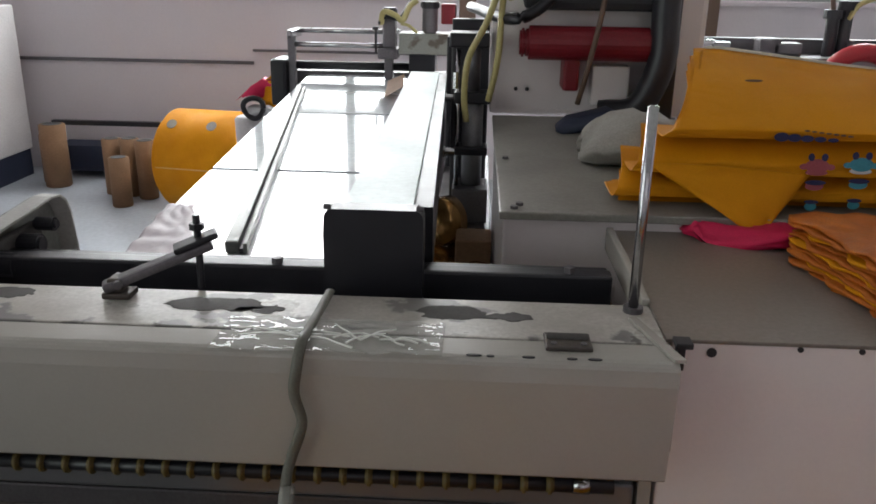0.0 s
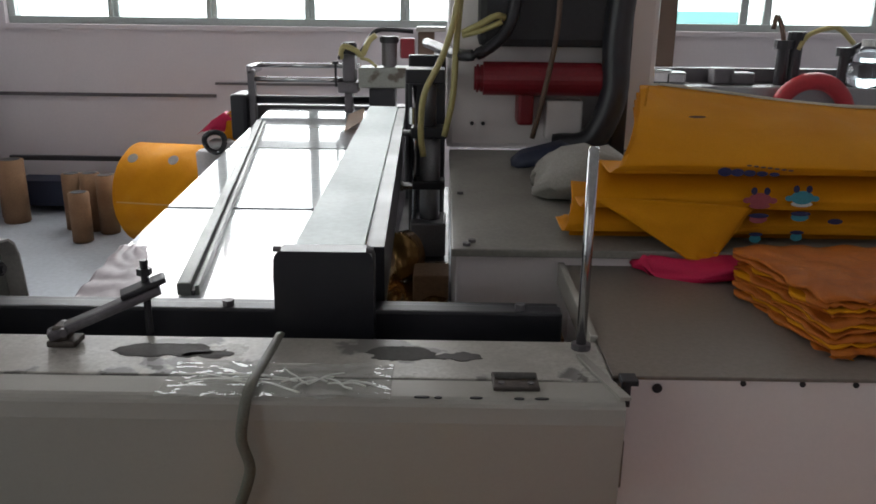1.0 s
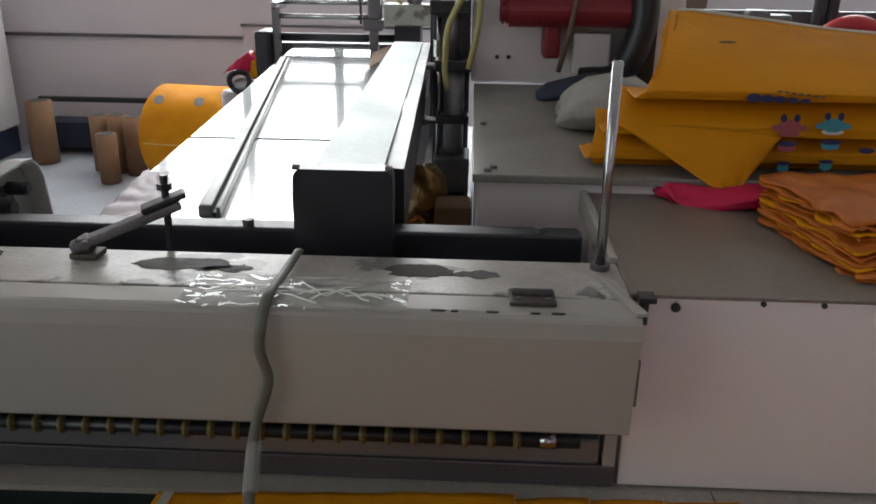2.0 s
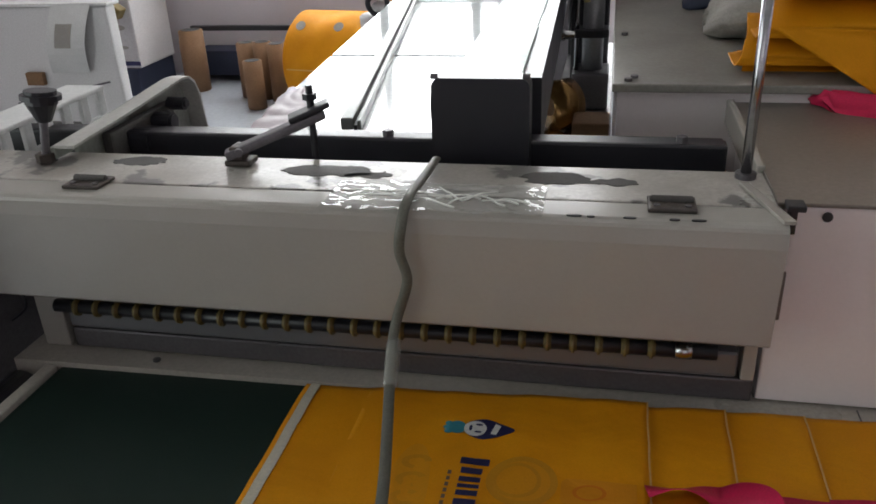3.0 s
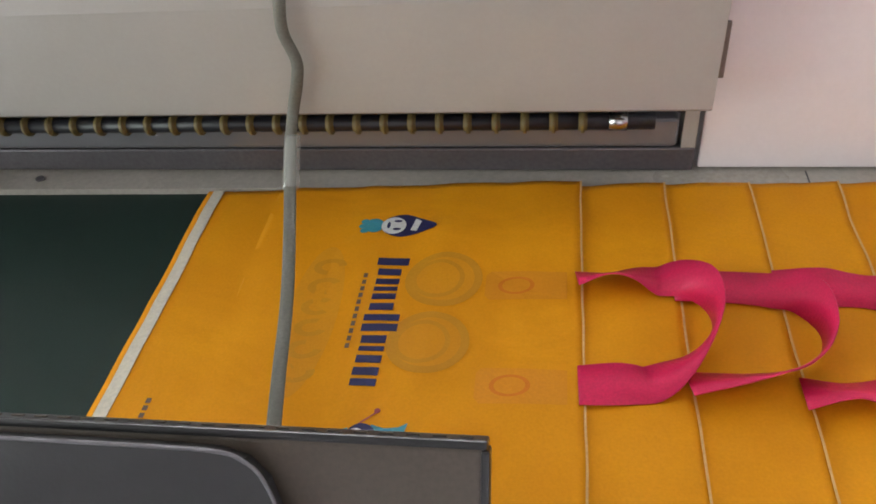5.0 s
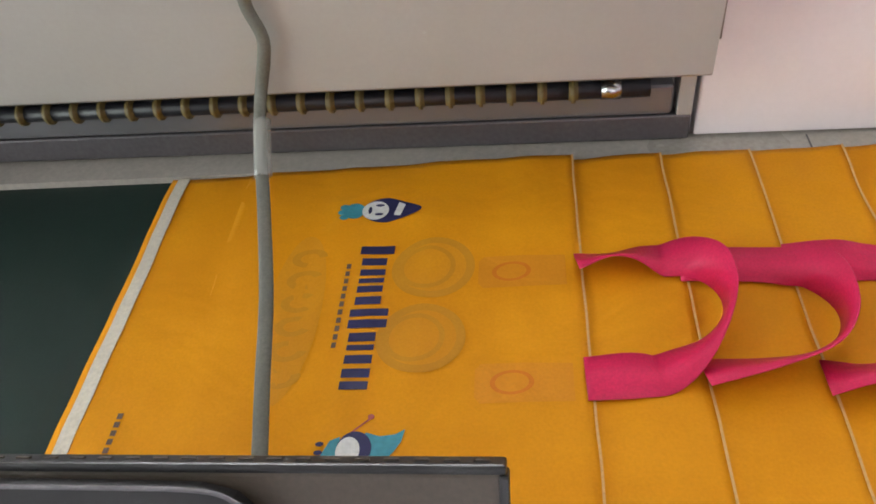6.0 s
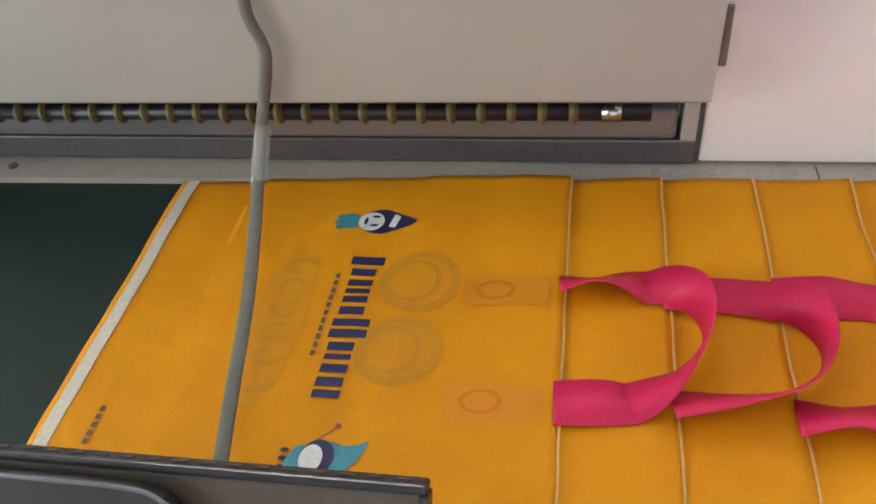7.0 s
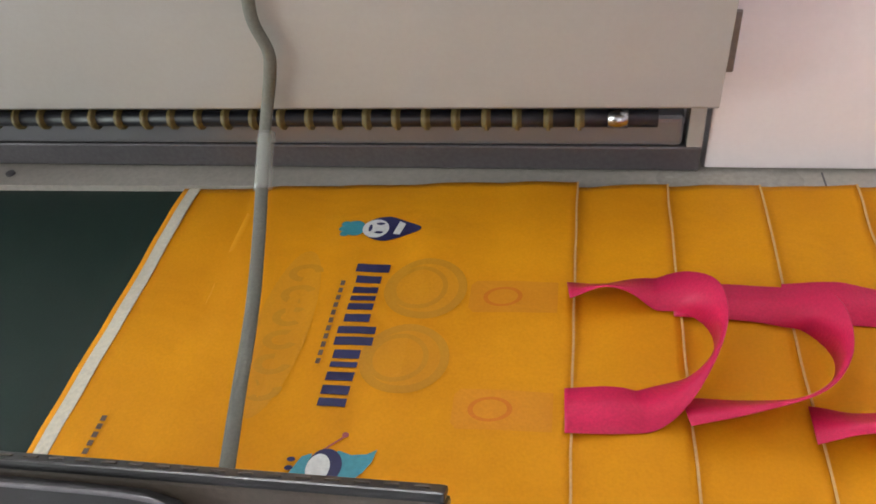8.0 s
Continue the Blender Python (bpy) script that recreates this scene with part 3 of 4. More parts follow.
guide = thing("side_rail", (-0.42, 0.9, 0.951), "dull steel rail with a dark groove laid along the film table", "rail")
run = Matrix.Translation((-0.344, 0.30, 0)) @ Matrix.Rotation(math.atan2(0.178, 1.12), 4, "Z")
part("bar", bm_turn(bm_box(-0.013, 0.003, 0, 1.40, 0.951, 0.966, 0.003), run), RAILPAINT, guide)
part("groove", bm_turn(bm_box(0.0032, 0.0075, 0, 1.40, 0.951, 0.957), run), BLACK, guide, "dark groove")
part("lip", bm_turn(bm_box(0.0078, 0.0125, 0, 1.40, 0.951, 0.963, 0.001), run), RAILPAINT, guide)
solid("clear_film", bm_grid(lambda u, v: (lambda y: (across(y, 0) - 0.018 + 0.105 * u * (1 - 0.5 * v) + 0.004 * noise.noise(Vector((u * 5, v * 7, 3))), y, 0.9515 + 0.003 + 0.004 * abs(noise.noise(Vector((u * 4, v * 5, 1)))) - (0.030 * (0.25 - u) / 0.25 if u < 0.25 else 0)))(0.245 + 0.24 * v), 40, 40, 0.0008), FILM, "crumpled pinkish film over the table corner", "film", smooth=True)
cross = thing("cross_rail", (-0.4, 0.21, 0.93), "black steel cross rail behind the beam", "rail")
part("bar", bm_box(-0.92, 0.073, 0.190, 0.212, 0.928, 0.978, 0.003), BLACK, cross)
part("plate", bm_box(-0.92, 0.073, 0.214, 0.236, 0.928, 0.972, 0.002), BLACK, cross)
for x in (-0.27, 0.03):
    part("bolt", bm_rod((x, 0.20, 0.977), (x, 0.20, 0.984), 0.006, 6), GUNMETAL, cross)
BOX_FACE = [(-0.214, 0.90), (-0.118, 0.90), (-0.117, 1.020)] + [(-0.127 + 0.010 * math.cos(a), 1.038 + 0.010 * math.sin(a)) for a in (0.1, 0.5, 0.9, 1.3)] + [(-0.204 - 0.010 * math.cos(a), 1.038 + 0.010 * math.sin(a)) for a in (1.3, 0.9, 0.5, 0.1)] + [(-0.215, 1.020)]
chan = thing("film_channel", (-0.18, 0.7, 0.94), "long pale channel cover with a black end box", "channel")
part("end_box", bm_join(bm_turn(bm_prism(BOX_FACE, -0.190, -0.165), Matrix.Rotation(radians(90), 4, "X")), bm_box(-0.203, -0.129, 0.191, 0.30, 0.979, 1.030, 0.002)), BLACK, chan, "black enamelled end box")
for x in (-0.214, -0.124):
    part("box_lip", bm_rod((x, 0.168, 1.049), (x + 0.007, 0.168, 1.049), 0.003, 10), GUNMETAL, chan)
part("cover", bm_prism([(-0.203, 0.195), (-0.131, 0.195), (-0.167, 1.44), (-0.236, 1.44)], 1.0320, 1.0365), CHANNEL, chan, "pale greenish channel cover")
part("side_plate", bm_prism([(-0.131, 0.24), (-0.112, 0.24), (-0.148, 1.45), (-0.167, 1.45)], 0.952, 1.031), BLACK, chan, "black side plate")

arm = thing("toggle_clamp", (-0.39, 0.10, 0.98), "dull steel clamp arm with a pin at its tip", "clamp")
tilt = Matrix.Translation((-0.392, 0.094, 0.992)) @ Matrix.Rotation(radians(22), 4, "Z") @ Matrix.Rotation(radians(-19), 4, "Y")
part("foot", bm_join(bm_box(-0.403, -0.377, 0.084, 0.106, 0.979, 0.985, 0.002), bm_box(-0.398, -0.384, 0.086, 0.104, 0.985, 0.998, 0.003)), RUST, arm)
part("lever", bm_turn(bm_box(-0.012, 0.092, -0.009, 0.009, -0.004, 0.005, 0.003), tilt), GUNMETAL, arm)
part("lever_cap", bm_turn(bm_box(0.058, 0.100, -0.011, 0.011, 0.0055, 0.011, 0.002), tilt), BLACK, arm)
part("pivot", bm_turn(bm_rod((0.002, -0.013, 0.001), (0.002, 0.013, 0.001), 0.004, 12), tilt), GUNMETAL, arm)
part("pin", bm_rod((-0.324, 0.124, 0.979), (-0.324, 0.124, 1.050), 0.0035, 10), BLACK, arm)
part("pin_nut", bm_rod((-0.324, 0.124, 1.036), (-0.324, 0.124, 1.042), 0.007, 6), BLACK, arm)

# ---- left end of the beam ----
PALE = material("pale_machine_grey", (0.52, 0.51, 0.48), 0.45, second=(0.44, 0.43, 0.40), scale=14, grain=220)
plate = thing("side_frame_machine", (-0.585, 0.20, 0.93), "pale sheet steel end frame with rounded corner", "frame")
EDGE = [(0.085, 0.9935), (0.20, 0.999), (0.315, 1.007), (0.334, 1.005), (0.347, 0.996), (0.356, 0.978), (0.366, 0.90)]
part("web_plate", bm_turn(bm_prism(EDGE + [(0.121, 0.90), (0.121, 0.981), (0.085, 0.981)], 0, 0.005), Matrix(((0, 0, 1, -0.591), (1, 0, 0, 0), (0, 1, 0, 0), (0, 0, 0, 1)))), FRAME, plate)
part("flange", bm_grid(lambda u, v: (-0.586 + 0.022 * v, EDGE[round(u * 6)][0], EDGE[round(u * 6)][1] + 0.002), 6, 1, 0.003), PALE, plate, "pale folded edge")
part("inner_plate", bm_box(-0.584, -0.572, 0.16, 0.30, 0.93, 0.985, 0.004), BARE, plate)
for y, z, r in ((0.25, 0.972, 0.012), (0.285, 0.985, 0.008), (0.20, 0.965, 0.014)):
    part("knob", bm_rod((-0.572, y, z), (-0.545, y, z), r, 16, bevel=0.003), BLACK, plate)
knob = thing("thumbscrew", (-0.596, 0.083, 0.979), "black star knob on a threaded stem", "knob")
part("stem", bm_rod((-0.596, 0.083, 0.986), (-0.589, 0.086, 1.030), 0.0042, 12), GUNMETAL, knob)
part("grip", bm_join(bm_rod((-0.590, 0.086, 1.020), (-0.589, 0.087, 1.038), 0.007, 14, 0.015), bm_rod((-0.589, 0.087, 1.038), (-0.588, 0.088, 1.051), 0.0195, 14, bevel=0.004)), BLACK, knob)
part("base", bm_rod((-0.596, 0.083, 0.979), (-0.596, 0.083, 0.988), 0.010, 6), RUST, knob, "rusty base nut")
comb = thing("slotted_rail", (-0.69, 0.15, 0.93), "white slotted plastic rail beside the end frame", "rail")
part("top_strip", bm_box(-0.73, -0.676, -0.20, 0.318, 0.992, 0.998, 0.002), WHITE_PLASTIC, comb)
part("low_strip", bm_box(-0.684, -0.678, -0.20, 0.318, 0.950, 0.962, 0.002), WHITE_PLASTIC, comb)
for k in range(9):
    y = 0.304 - 0.036 * k
    part("tooth", bm_box(-0.684, -0.678, y, y + 0.014, 0.962, 0.992, 0.001), WHITE_PLASTIC, comb)
part("tray", bm_box(-0.78, -0.690, -0.20, 0.318, 0.930, 0.950, 0.003), BARE, comb, "dark tray under the slots")
solid("rail_stand", bm_box(-0.78, -0.66, -0.05, 0.30, 0.0, 0.929, 0.004), GUNMETAL, "dull steel stand under the slotted rail", "stand")
solid("loose_wire", bm_tube([(-0.70, 0.06, 0.90), (-0.665, 0.055, 0.86), (-0.64, 0.05, 0.83), (-0.668, 0.045, 0.805), (-0.72, 0.03, 0.785), (-0.80, 0.0, 0.74)], 0.0016, 6, 8), BLACK, "thin dark wire hanging beside the conveyor end", "wire", smooth=True)

# ---- tilted leather case with a black glossy tablet ----
lean = Matrix.Translation((0, -0.4005, 0.8015)) @ Matrix.Rotation(radians(52), 4, "X")
case = thing("tablet_case", (-0.2, -0.40, 0.80), "brown leather case with a glossy black tablet, leaning on the rail", "tablet case")
part("leather_back", bm_turn(bm_box(-0.45, -0.043, 0.0, 0.129, -0.008, 0.0, 0.003, 3), lean), LEATHER_BROWN, case)
part("stitched_edge", bm_turn(bm_box(-0.45, -0.0415, 0.1275, 0.1315, -0.0095, 0.0015, 0.0015), lean), LEATHER, case, "dark stitched leather edge")
part("stitched_edge", bm_turn(bm_box(-0.0445, -0.0405, 0.0, 0.1275, -0.0095, 0.0015, 0.0015), lean), LEATHER, case)
for k in range(34):
    x = -0.44 + 0.0117 * k
    part("stitch", bm_turn(bm_box(x, x + 0.006, 0.1315, 0.1322, -0.0045, -0.003), lean), LEATHER_BROWN, case)
tab = [(-0.45, 0.002), (-0.112, 0.002), (-0.116, 0.04), (-0.126, 0.088), (-0.136, 0.112), (-0.146, 0.121), (-0.160, 0.1245), (-0.20, 0.1252), (-0.30, 0.1254), (-0.45, 0.1255)]
part("tablet", bm_turn(bm_prism(tab, 0.002, 0.011), lean), LEATHER, case, "glossy black tablet")
part("tablet_rim", bm_turn(bm_tube([(x, y, 0.011) for x, y in tab[1:]], 0.0010, 8, 6), lean), GUNMETAL, case, "grey metal rim", True)

# ---- bags fanned out along the belt ----
FIRST = -0.317


def bag_height(x, k):
    """Height of bag k at x: the belt, and the bags under it."""
    return 0.7805 + 0.0021 * sum(min(max((x - (FIRST + 0.066 * j)) / 0.02, 0), 1) for j in range(k + 1, 14))


def ribbon(rows, width, ground):
    """A band along rows of (x, y, tilt in degrees): a tilted band stands on its lower edge."""
    left, right = [], []
    path = smooth_path(rows, 10)
    for k, p in enumerate(path):
        a, b = path[max(k - 1, 0)], path[min(k + 1, len(path) - 1)]
        way = Vector((b.x - a.x, b.y - a.y, 0)).normalized()
        out, q = Vector((-way.y, way.x, 0)), radians(p.z)
        half = 0.5 * width * (out * math.cos(q) + Vector((0, 0, math.sin(q))))
        mid = Vector((p.x, p.y, ground(p.x, p.y) + 0.0022 + 0.5 * width * abs(math.sin(q))))
        left.append(mid - half), right.append(mid + half)
    return bm_strip(left, right, 0.0008)


# centre lines of the handles from one end to the other, with the tilt of the band
LOOPS = [
    [(-0.004, -0.104, 0), (0.030, -0.105, 4), (0.058, -0.109, 12), (0.076, -0.120, 50), (0.085, -0.145, 82), (0.080, -0.168, 80), (0.062, -0.185, 60), (0.030, -0.193, 42), (-0.004, -0.196, 22)],
    [(-0.004, -0.104, -25), (0.020, -0.102, -42), (0.045, -0.099, -10), (0.068, -0.103, 30), (0.082, -0.122, 70), (0.084, -0.146, 82), (0.070, -0.172, 60), (0.046, -0.190, 8), (0.022, -0.195, -12), (-0.004, -0.196, -6)],
    [(-0.004, -0.104, 8), (0.028, -0.106, 20), (0.056, -0.107, 8), (0.078, -0.120, 46), (0.087, -0.148, 84), (0.074, -0.178, 56), (0.046, -0.195, 20), (0.020, -0.198, 34), (-0.004, -0.197, 10)],
]


def flat_bag(k):
    x0, x1 = FIRST + 0.066 * k, FIRST + 0.3215 + 0.066 * k
    soft = min(max((x0 + 0.40) / 0.25, 0.35), 1)
    wave = lambda x, y: 0.0034 * noise.noise(Vector((x * 8, y * 6, 2.5))) + 0.0029 * soft * noise.noise(Vector((x * 19, y * 15, 7))) + 0.0006 * noise.noise(Vector((x * 35, y * 35 + k, k)))
    z = lambda x, y: bag_height(x, k) + 0.0020 + wave(x, y)
    shift = 0.003 * noise.noise(Vector((k * 3.7, 0.5, 0.2)))
    back = lambda x: rail_front(x) - 0.0015 + (0.5 * shift - 0.003 if k else 0)
    edge = lambda y: 0.0014 * noise.noise(Vector((y * 22, k * 2.1, 3)))
    bag = thing("shopping_bag", ((x0 + x1) / 2, -0.16, z(x0, 0)), "flat orange non-woven bag with pink handles, lying on the belt", "bag", "bags on the belt")

    def sheet(u, v):
        y = -0.348 + shift + (back(x0 + (x1 - x0) * u) + 0.348 - shift) * (1 - v)
        x = x0 + (x1 - x0) * u + edge(y) * abs(2 * u - 1)
        return (x, y, z(x, y))
    part("fabric", bm_grid(sheet, 56, 56, 0.0011), FABRIC, bag, "", True)
    part("top_hem", bm_grid(lambda u, v: (lambda p: (p[0] - 0.0006 + 0.0014 * u, p[1], p[2] + 0.0005))(sheet(1, v)), 1, 56, 0.0014), HEM, bag, "pale cut edge")
    if k == 0:
        part("bottom_seam", bm_grid(lambda u, v: (lambda p: (p[0] + 0.005 + 0.0095 * u, p[1], z(p[0] + 0.006, p[1]) + 0.0010))(sheet(0, v)), 1, 56, 0.0008), SEAM, bag, "pale bottom seam")
    j = 0.005 * noise.noise(Vector((k * 1.9, 4, 1)))
    rows = [(x1 + a, b + j, c) for a, b, c in LOOPS[(1, 0, 2, 0, 1, 2)[k % 6]]]
    part("handle", ribbon(rows, 0.0285, lambda x, y: z(min(x, x1), y)), PINK, bag, "pink non-woven handle", True)
    return bag, z


bags = [flat_bag(k) for k in range(13)][:1]
top, zt = bags[0]


def print_on(name, outline, mat, label="", lift=0.0008):
    outline = [(x - 0.012, y) for x, y in outline]
    cx, cy = sum(p[0] for p in outline) / len(outline), sum(p[1] for p in outline) / len(outline)
    bm = bmesh.new()
    c = bm.verts.new((cx, cy, zt(cx, cy) + lift))
    ring = [bm.verts.new((x, y, zt(x, y) + lift)) for x, y in outline]
    inner = [bm.verts.new(((x + cx) / 2, (y + cy) / 2, zt((x + cx) / 2, (y + cy) / 2) + lift)) for x, y in outline]
    n = len(ring)
    for k in range(n):
        bm.faces.new((c, inner[k], inner[(k + 1) % n]))
        bm.faces.new((inner[k], ring[k], ring[(k + 1) % n], inner[(k + 1) % n]))
    bmesh.ops.recalc_face_normals(bm, faces=bm.faces)
    if bm.faces[0].normal.z < 0:
        bmesh.ops.reverse_faces(bm, faces=bm.faces)
    return part(name, bm, mat, top, label)


def band_on(name, x, y, a, b, wide, mat, label="", lift=0.0005, n=40, start=0.0, turn=6.2832):
    """A printed oval line round (x, y)."""
    bm = bmesh.new()
    rows = []
    for s in range(n + 1):
        q = start + turn * s / n
        row = []
        for f in (1 - wide / a, 1.0):
            px, py = x - 0.012 + a * f * math.cos(q), y + b * f * math.sin(q)
            row.append(bm.verts.new((px, py, zt(px, py) + lift)))
        rows.append(row)
    for p, q in zip(rows, rows[1:]):
        bm.faces.new((p[0], p[1], q[1], q[0]))
    return part(name, bm, mat, top, label)


def bar(x0, x1, y0, y1):
    return [(x0 + (x1 - x0) * u, y0) for u in (0, 0.5, 1)] + [(x1, (y0 + y1) / 2)] + [(x0 + (x1 - x0) * u, y1) for u in (1, 0.5, 0)] + [(x0, (y0 + y1) / 2)]


# the printed emblem, lettering as plain bars, small figure
print_on("emblem", oval(-0.121, -0.036, 0.019, 0.0135, 28, 0.35), NAVY, "navy printed emblem")
print_on("emblem_centre", oval(-0.1300, -0.0365, 0.0100, 0.0100), WHITE_PRINT, "", 0.0012)
print_on("emblem_mark", [(-0.113, -0.028), (-0.108, -0.031), (-0.111, -0.043), (-0.116, -0.042)], WHITE_PRINT, "", 0.0012)
for ex, ey, ea, eb in ((-0.1270, -0.0315, 0.0034, 0.0014), (-0.1270, -0.0410, 0.0034, 0.0014), (-0.1340, -0.0365, 0.0014, 0.0040)):
    print_on("emblem_mark", oval(ex, ey, ea, eb, 12), NAVY, "", 0.0016)
for ex, ey, ea, eb in ((-0.1460, -0.0360, 0.0080, 0.0085), (-0.1540, -0.0315, 0.0035, 0.0030), (-0.1550, -0.0370, 0.0035, 0.0028), (-0.1530, -0.0425, 0.0035, 0.0030)):
    print_on("emblem_tail", oval(ex, ey, ea, eb, 16), TEAL, "", 0.0006)
y = -0.0745
for bars, tall, lift_up in (((0.0080,), 0.024, 0.001), ((0.0070,), 0.0175, 0.0), ((0.0060, 0.0045, 0.0060), 0.0175, 0.0), ((0.0070,), 0.0175, 0.0), ((0.0062, 0.0070), 0.0255, 0.002), ((0.0072, 0.0045), 0.0175, 0.0), ((0.0070,), 0.0175, 0.0), ((0.0070, 0.0060), 0.0175, 0.0)):
    for wide in bars:
        mid = -0.1245 + lift_up
        print_on("letter_bar", bar(mid - tall / 2, mid + tall / 2, y, y - wide), NAVY, "navy printed bar")
        y -= wide + 0.0028
    y -= 0.0012
for k in range(11):
    print_on("small_letter_bar", bar(-0.1435, -0.1405, -0.092 - 0.0070 * k, -0.0965 - 0.0070 * k), WOOD, "small dark printed bar")
def figure_on(name, outline, mat, label="", lift=0.0008):
    return print_on(name, [(-0.114 + 0.8 * (x + 0.120), -0.246 + 0.8 * (y + 0.246)) for x, y in outline], mat, label, lift)


figure_on("figure_cap", [(-0.118, -0.2260), (-0.108, -0.2290), (-0.097, -0.2280), (-0.090, -0.2240), (-0.092, -0.2340), (-0.097, -0.2430), (-0.104, -0.2500), (-0.116, -0.2560), (-0.124, -0.2480), (-0.123, -0.2340)], TEAL, "teal and navy printed shapes")
figure_on("figure_band", oval(-0.1250, -0.2400, 0.0125, 0.0145), NAVY, "", 0.0012)
figure_on("figure_blot", oval(-0.1290, -0.2420, 0.0085, 0.0115), WHITE_PRINT, "", 0.0016)
figure_on("figure_coat", [(-0.136, -0.230), (-0.143, -0.233), (-0.146, -0.240), (-0.149, -0.247), (-0.143, -0.253), (-0.136, -0.250)], TEAL, "", 0.0010)
for q in (-0.236, -0.243, -0.250):
    figure_on("figure_foot", oval(-0.1500, q, 0.0032, 0.0020, 10), NAVY, "", 0.0014)
figure_on("figure_dot", oval(-0.1160, -0.2125, 0.0024, 0.0024, 12), PINK_PRINT)
figure_on("figure_stem", [(-0.1172, -0.2140), (-0.1160, -0.2146), (-0.1285, -0.2270), (-0.1295, -0.2262)], PINK_PRINT)
for k in range(5):
    print_on("small_letter_bar", bar(-0.268, -0.2645, -0.213 - 0.006 * k, -0.217 - 0.006 * k), WOOD)
# print of the far side showing through
for x, y in ((-0.083, -0.098), (-0.087, -0.160)):
    print_on("faint_print", oval(x, y, 0.0275, 0.0275, 32), FAINT, "faint print showing through the fabric", 0.0004)
    band_on("faint_outline", x, y, 0.0285, 0.0285, 0.0058, GHOST, "faint outline showing through the fabric", 0.0007)
    band_on("faint_outline", x - 0.004, y, 0.0195, 0.0200, 0.0035, GHOST, "", 0.0009)
for k in range(6):
    c = (-0.172, -0.083 - 0.021 * k)
    band_on("faint_print", *c, 0.0130, 0.0088, 0.0062, GHOST, "faint print showing through the fabric", 0.0005, 24, 0.4 * k, 4.6)
print_on("faint_print", oval(-0.175, -0.135, 0.020, 0.075, 36), FAINT, "faint print showing through the fabric", 0.0003)
for y in (-0.104, -0.196):
    print_on("handle_patch", [(-0.052 + 0.058 * u, y - 0.0145 * w) for u, w in ((0, 0.7), (0.06, 1), (0.5, 1), (1, 0.95), (1, -0.95), (0.5, -1), (0.06, -1), (0, -0.7))], PATCH, "reddish handle end under the fabric", 0.0004)
    band_on("handle_stitching", -0.030, y, 0.0130, 0.0090, 0.0030, STITCH, "", 0.0007)

# ---- folded bags piled on the side table ----
def draped_bag(lower, upper, left, sheets, seed, label, sag=0.0):
    """A folded bag bundle lying along x: its front slopes from an upper back edge (y, z) to a fold at (y, z) and runs back under."""
    (yf, zf), (yb, zb) = lower, upper
    out = None
    for s in range(sheets):
        o = Vector((seed * 3.3, seed * 1.7, s * 0.9))
        f = s / max(sheets - 1, 1)
        x0, drop = left + 0.010 * noise.noise(o * 2) + 0.006 * f, (zb - zf) * 0.55 * f

        fold, tip = 0.008 * (1 - f * 0.6), zb - drop
        middle = (yf + 0.45 * (yb - yf), zf + 0.016 + 0.55 * (tip - zf - 0.016))
        outer = smooth_path([(0, yf + 0.07, zf + 0.001), (0, yf + fold, zf), (0, yf, zf + fold), (0, yf + 0.35 * fold, zf + 2 * fold), (0, *middle), (0, yb, tip)], 6)
        inner = []
        for i, p in enumerate(outer):
            w = (outer[min(i + 1, len(outer) - 1)] - outer[max(i - 1, 0)]).normalized()
            inner.append(p + 0.0014 * Vector((0, w.z, -w.y)))
        ring = outer + inner[::-1]
        high = [min(max((p.z - zf) / (tip - zf), 0), 1) for p in ring]
        bm, rows = bmesh.new(), []
        for i in range(61):
            u = i / 60
            x = x0 + (1.0 - x0) * u ** 1.7
            row = []
            for p, h in zip(ring, high):
                lean = (0.072 if sag else 0.022) * h * (1 - u) ** (5 if sag else 8)
                crease = 0.0045 * noise.noise(Vector((x * 9, h * 2.2, seed))) + 0.0020 * noise.noise(Vector((x * 26, h * 6, seed + 0.3 * s))) + 0.005 * math.exp(-((x - x0) / 0.03) ** 2) * noise.noise(Vector((h * 4, s, seed)))
                row.append(bm.verts.new((x + lean, p.y + crease + 0.003 * f, p.z - sag * h * min(max((x - 0.22) / 0.28, 0), 1) + 0.5 * crease * h)))
            rows.append(row)
        n = len(ring)
        for a, b in zip(rows, rows[1:]):
            for q in range(n):
                bm.faces.new((a[q], b[q], b[(q + 1) % n], a[(q + 1) % n]))
        for i in range(n // 2 - 1):
            bm.faces.new((rows[0][i], rows[0][i + 1], rows[0][n - 2 - i], rows[0][n - 1 - i]))
        bmesh.ops.recalc_face_normals(bm, faces=bm.faces)
        if out is None:
            out = solid("folded_bag", bm, FABRIC, label, "bag", "bags piled on the table", smooth=True)
        else:
            part("fold_layer", bm, FABRIC, out, "", True)
    return out


draped_bag((0.385, 0.9815), (0.46, 1.028), 0.100, 4, 3, "bottom folded orange non-woven bag of the pile")
draped_bag((0.372, 1.014), (0.45, 1.060), 0.098, 4, 9, "lower folded orange non-woven bag with a creased front")
second = draped_bag((0.362, 1.047), (0.43, 1.093), 0.114, 4, 5, "folded orange non-woven bag in the middle of the pile")
highest = draped_bag((0.362, 1.089), (0.52, 1.178), 0.146, 6, 8, "top folded orange bag sloping up to a pale edge", 0.028)
solid("bag_filling", bm_loft([(0.24, 0.50, 0.66, 0.981, 1.06), (0.26, 0.45, 0.72, 0.981, 1.075), (0.60, 0.45, 0.72, 0.981, 1.075), (1.0, 0.45, 0.72, 0.981, 1.075)], 28, 3, 0.006, 0.0, 0.4), FABRIC, "inner layers of orange bags inside the pile", "bags", smooth=True)
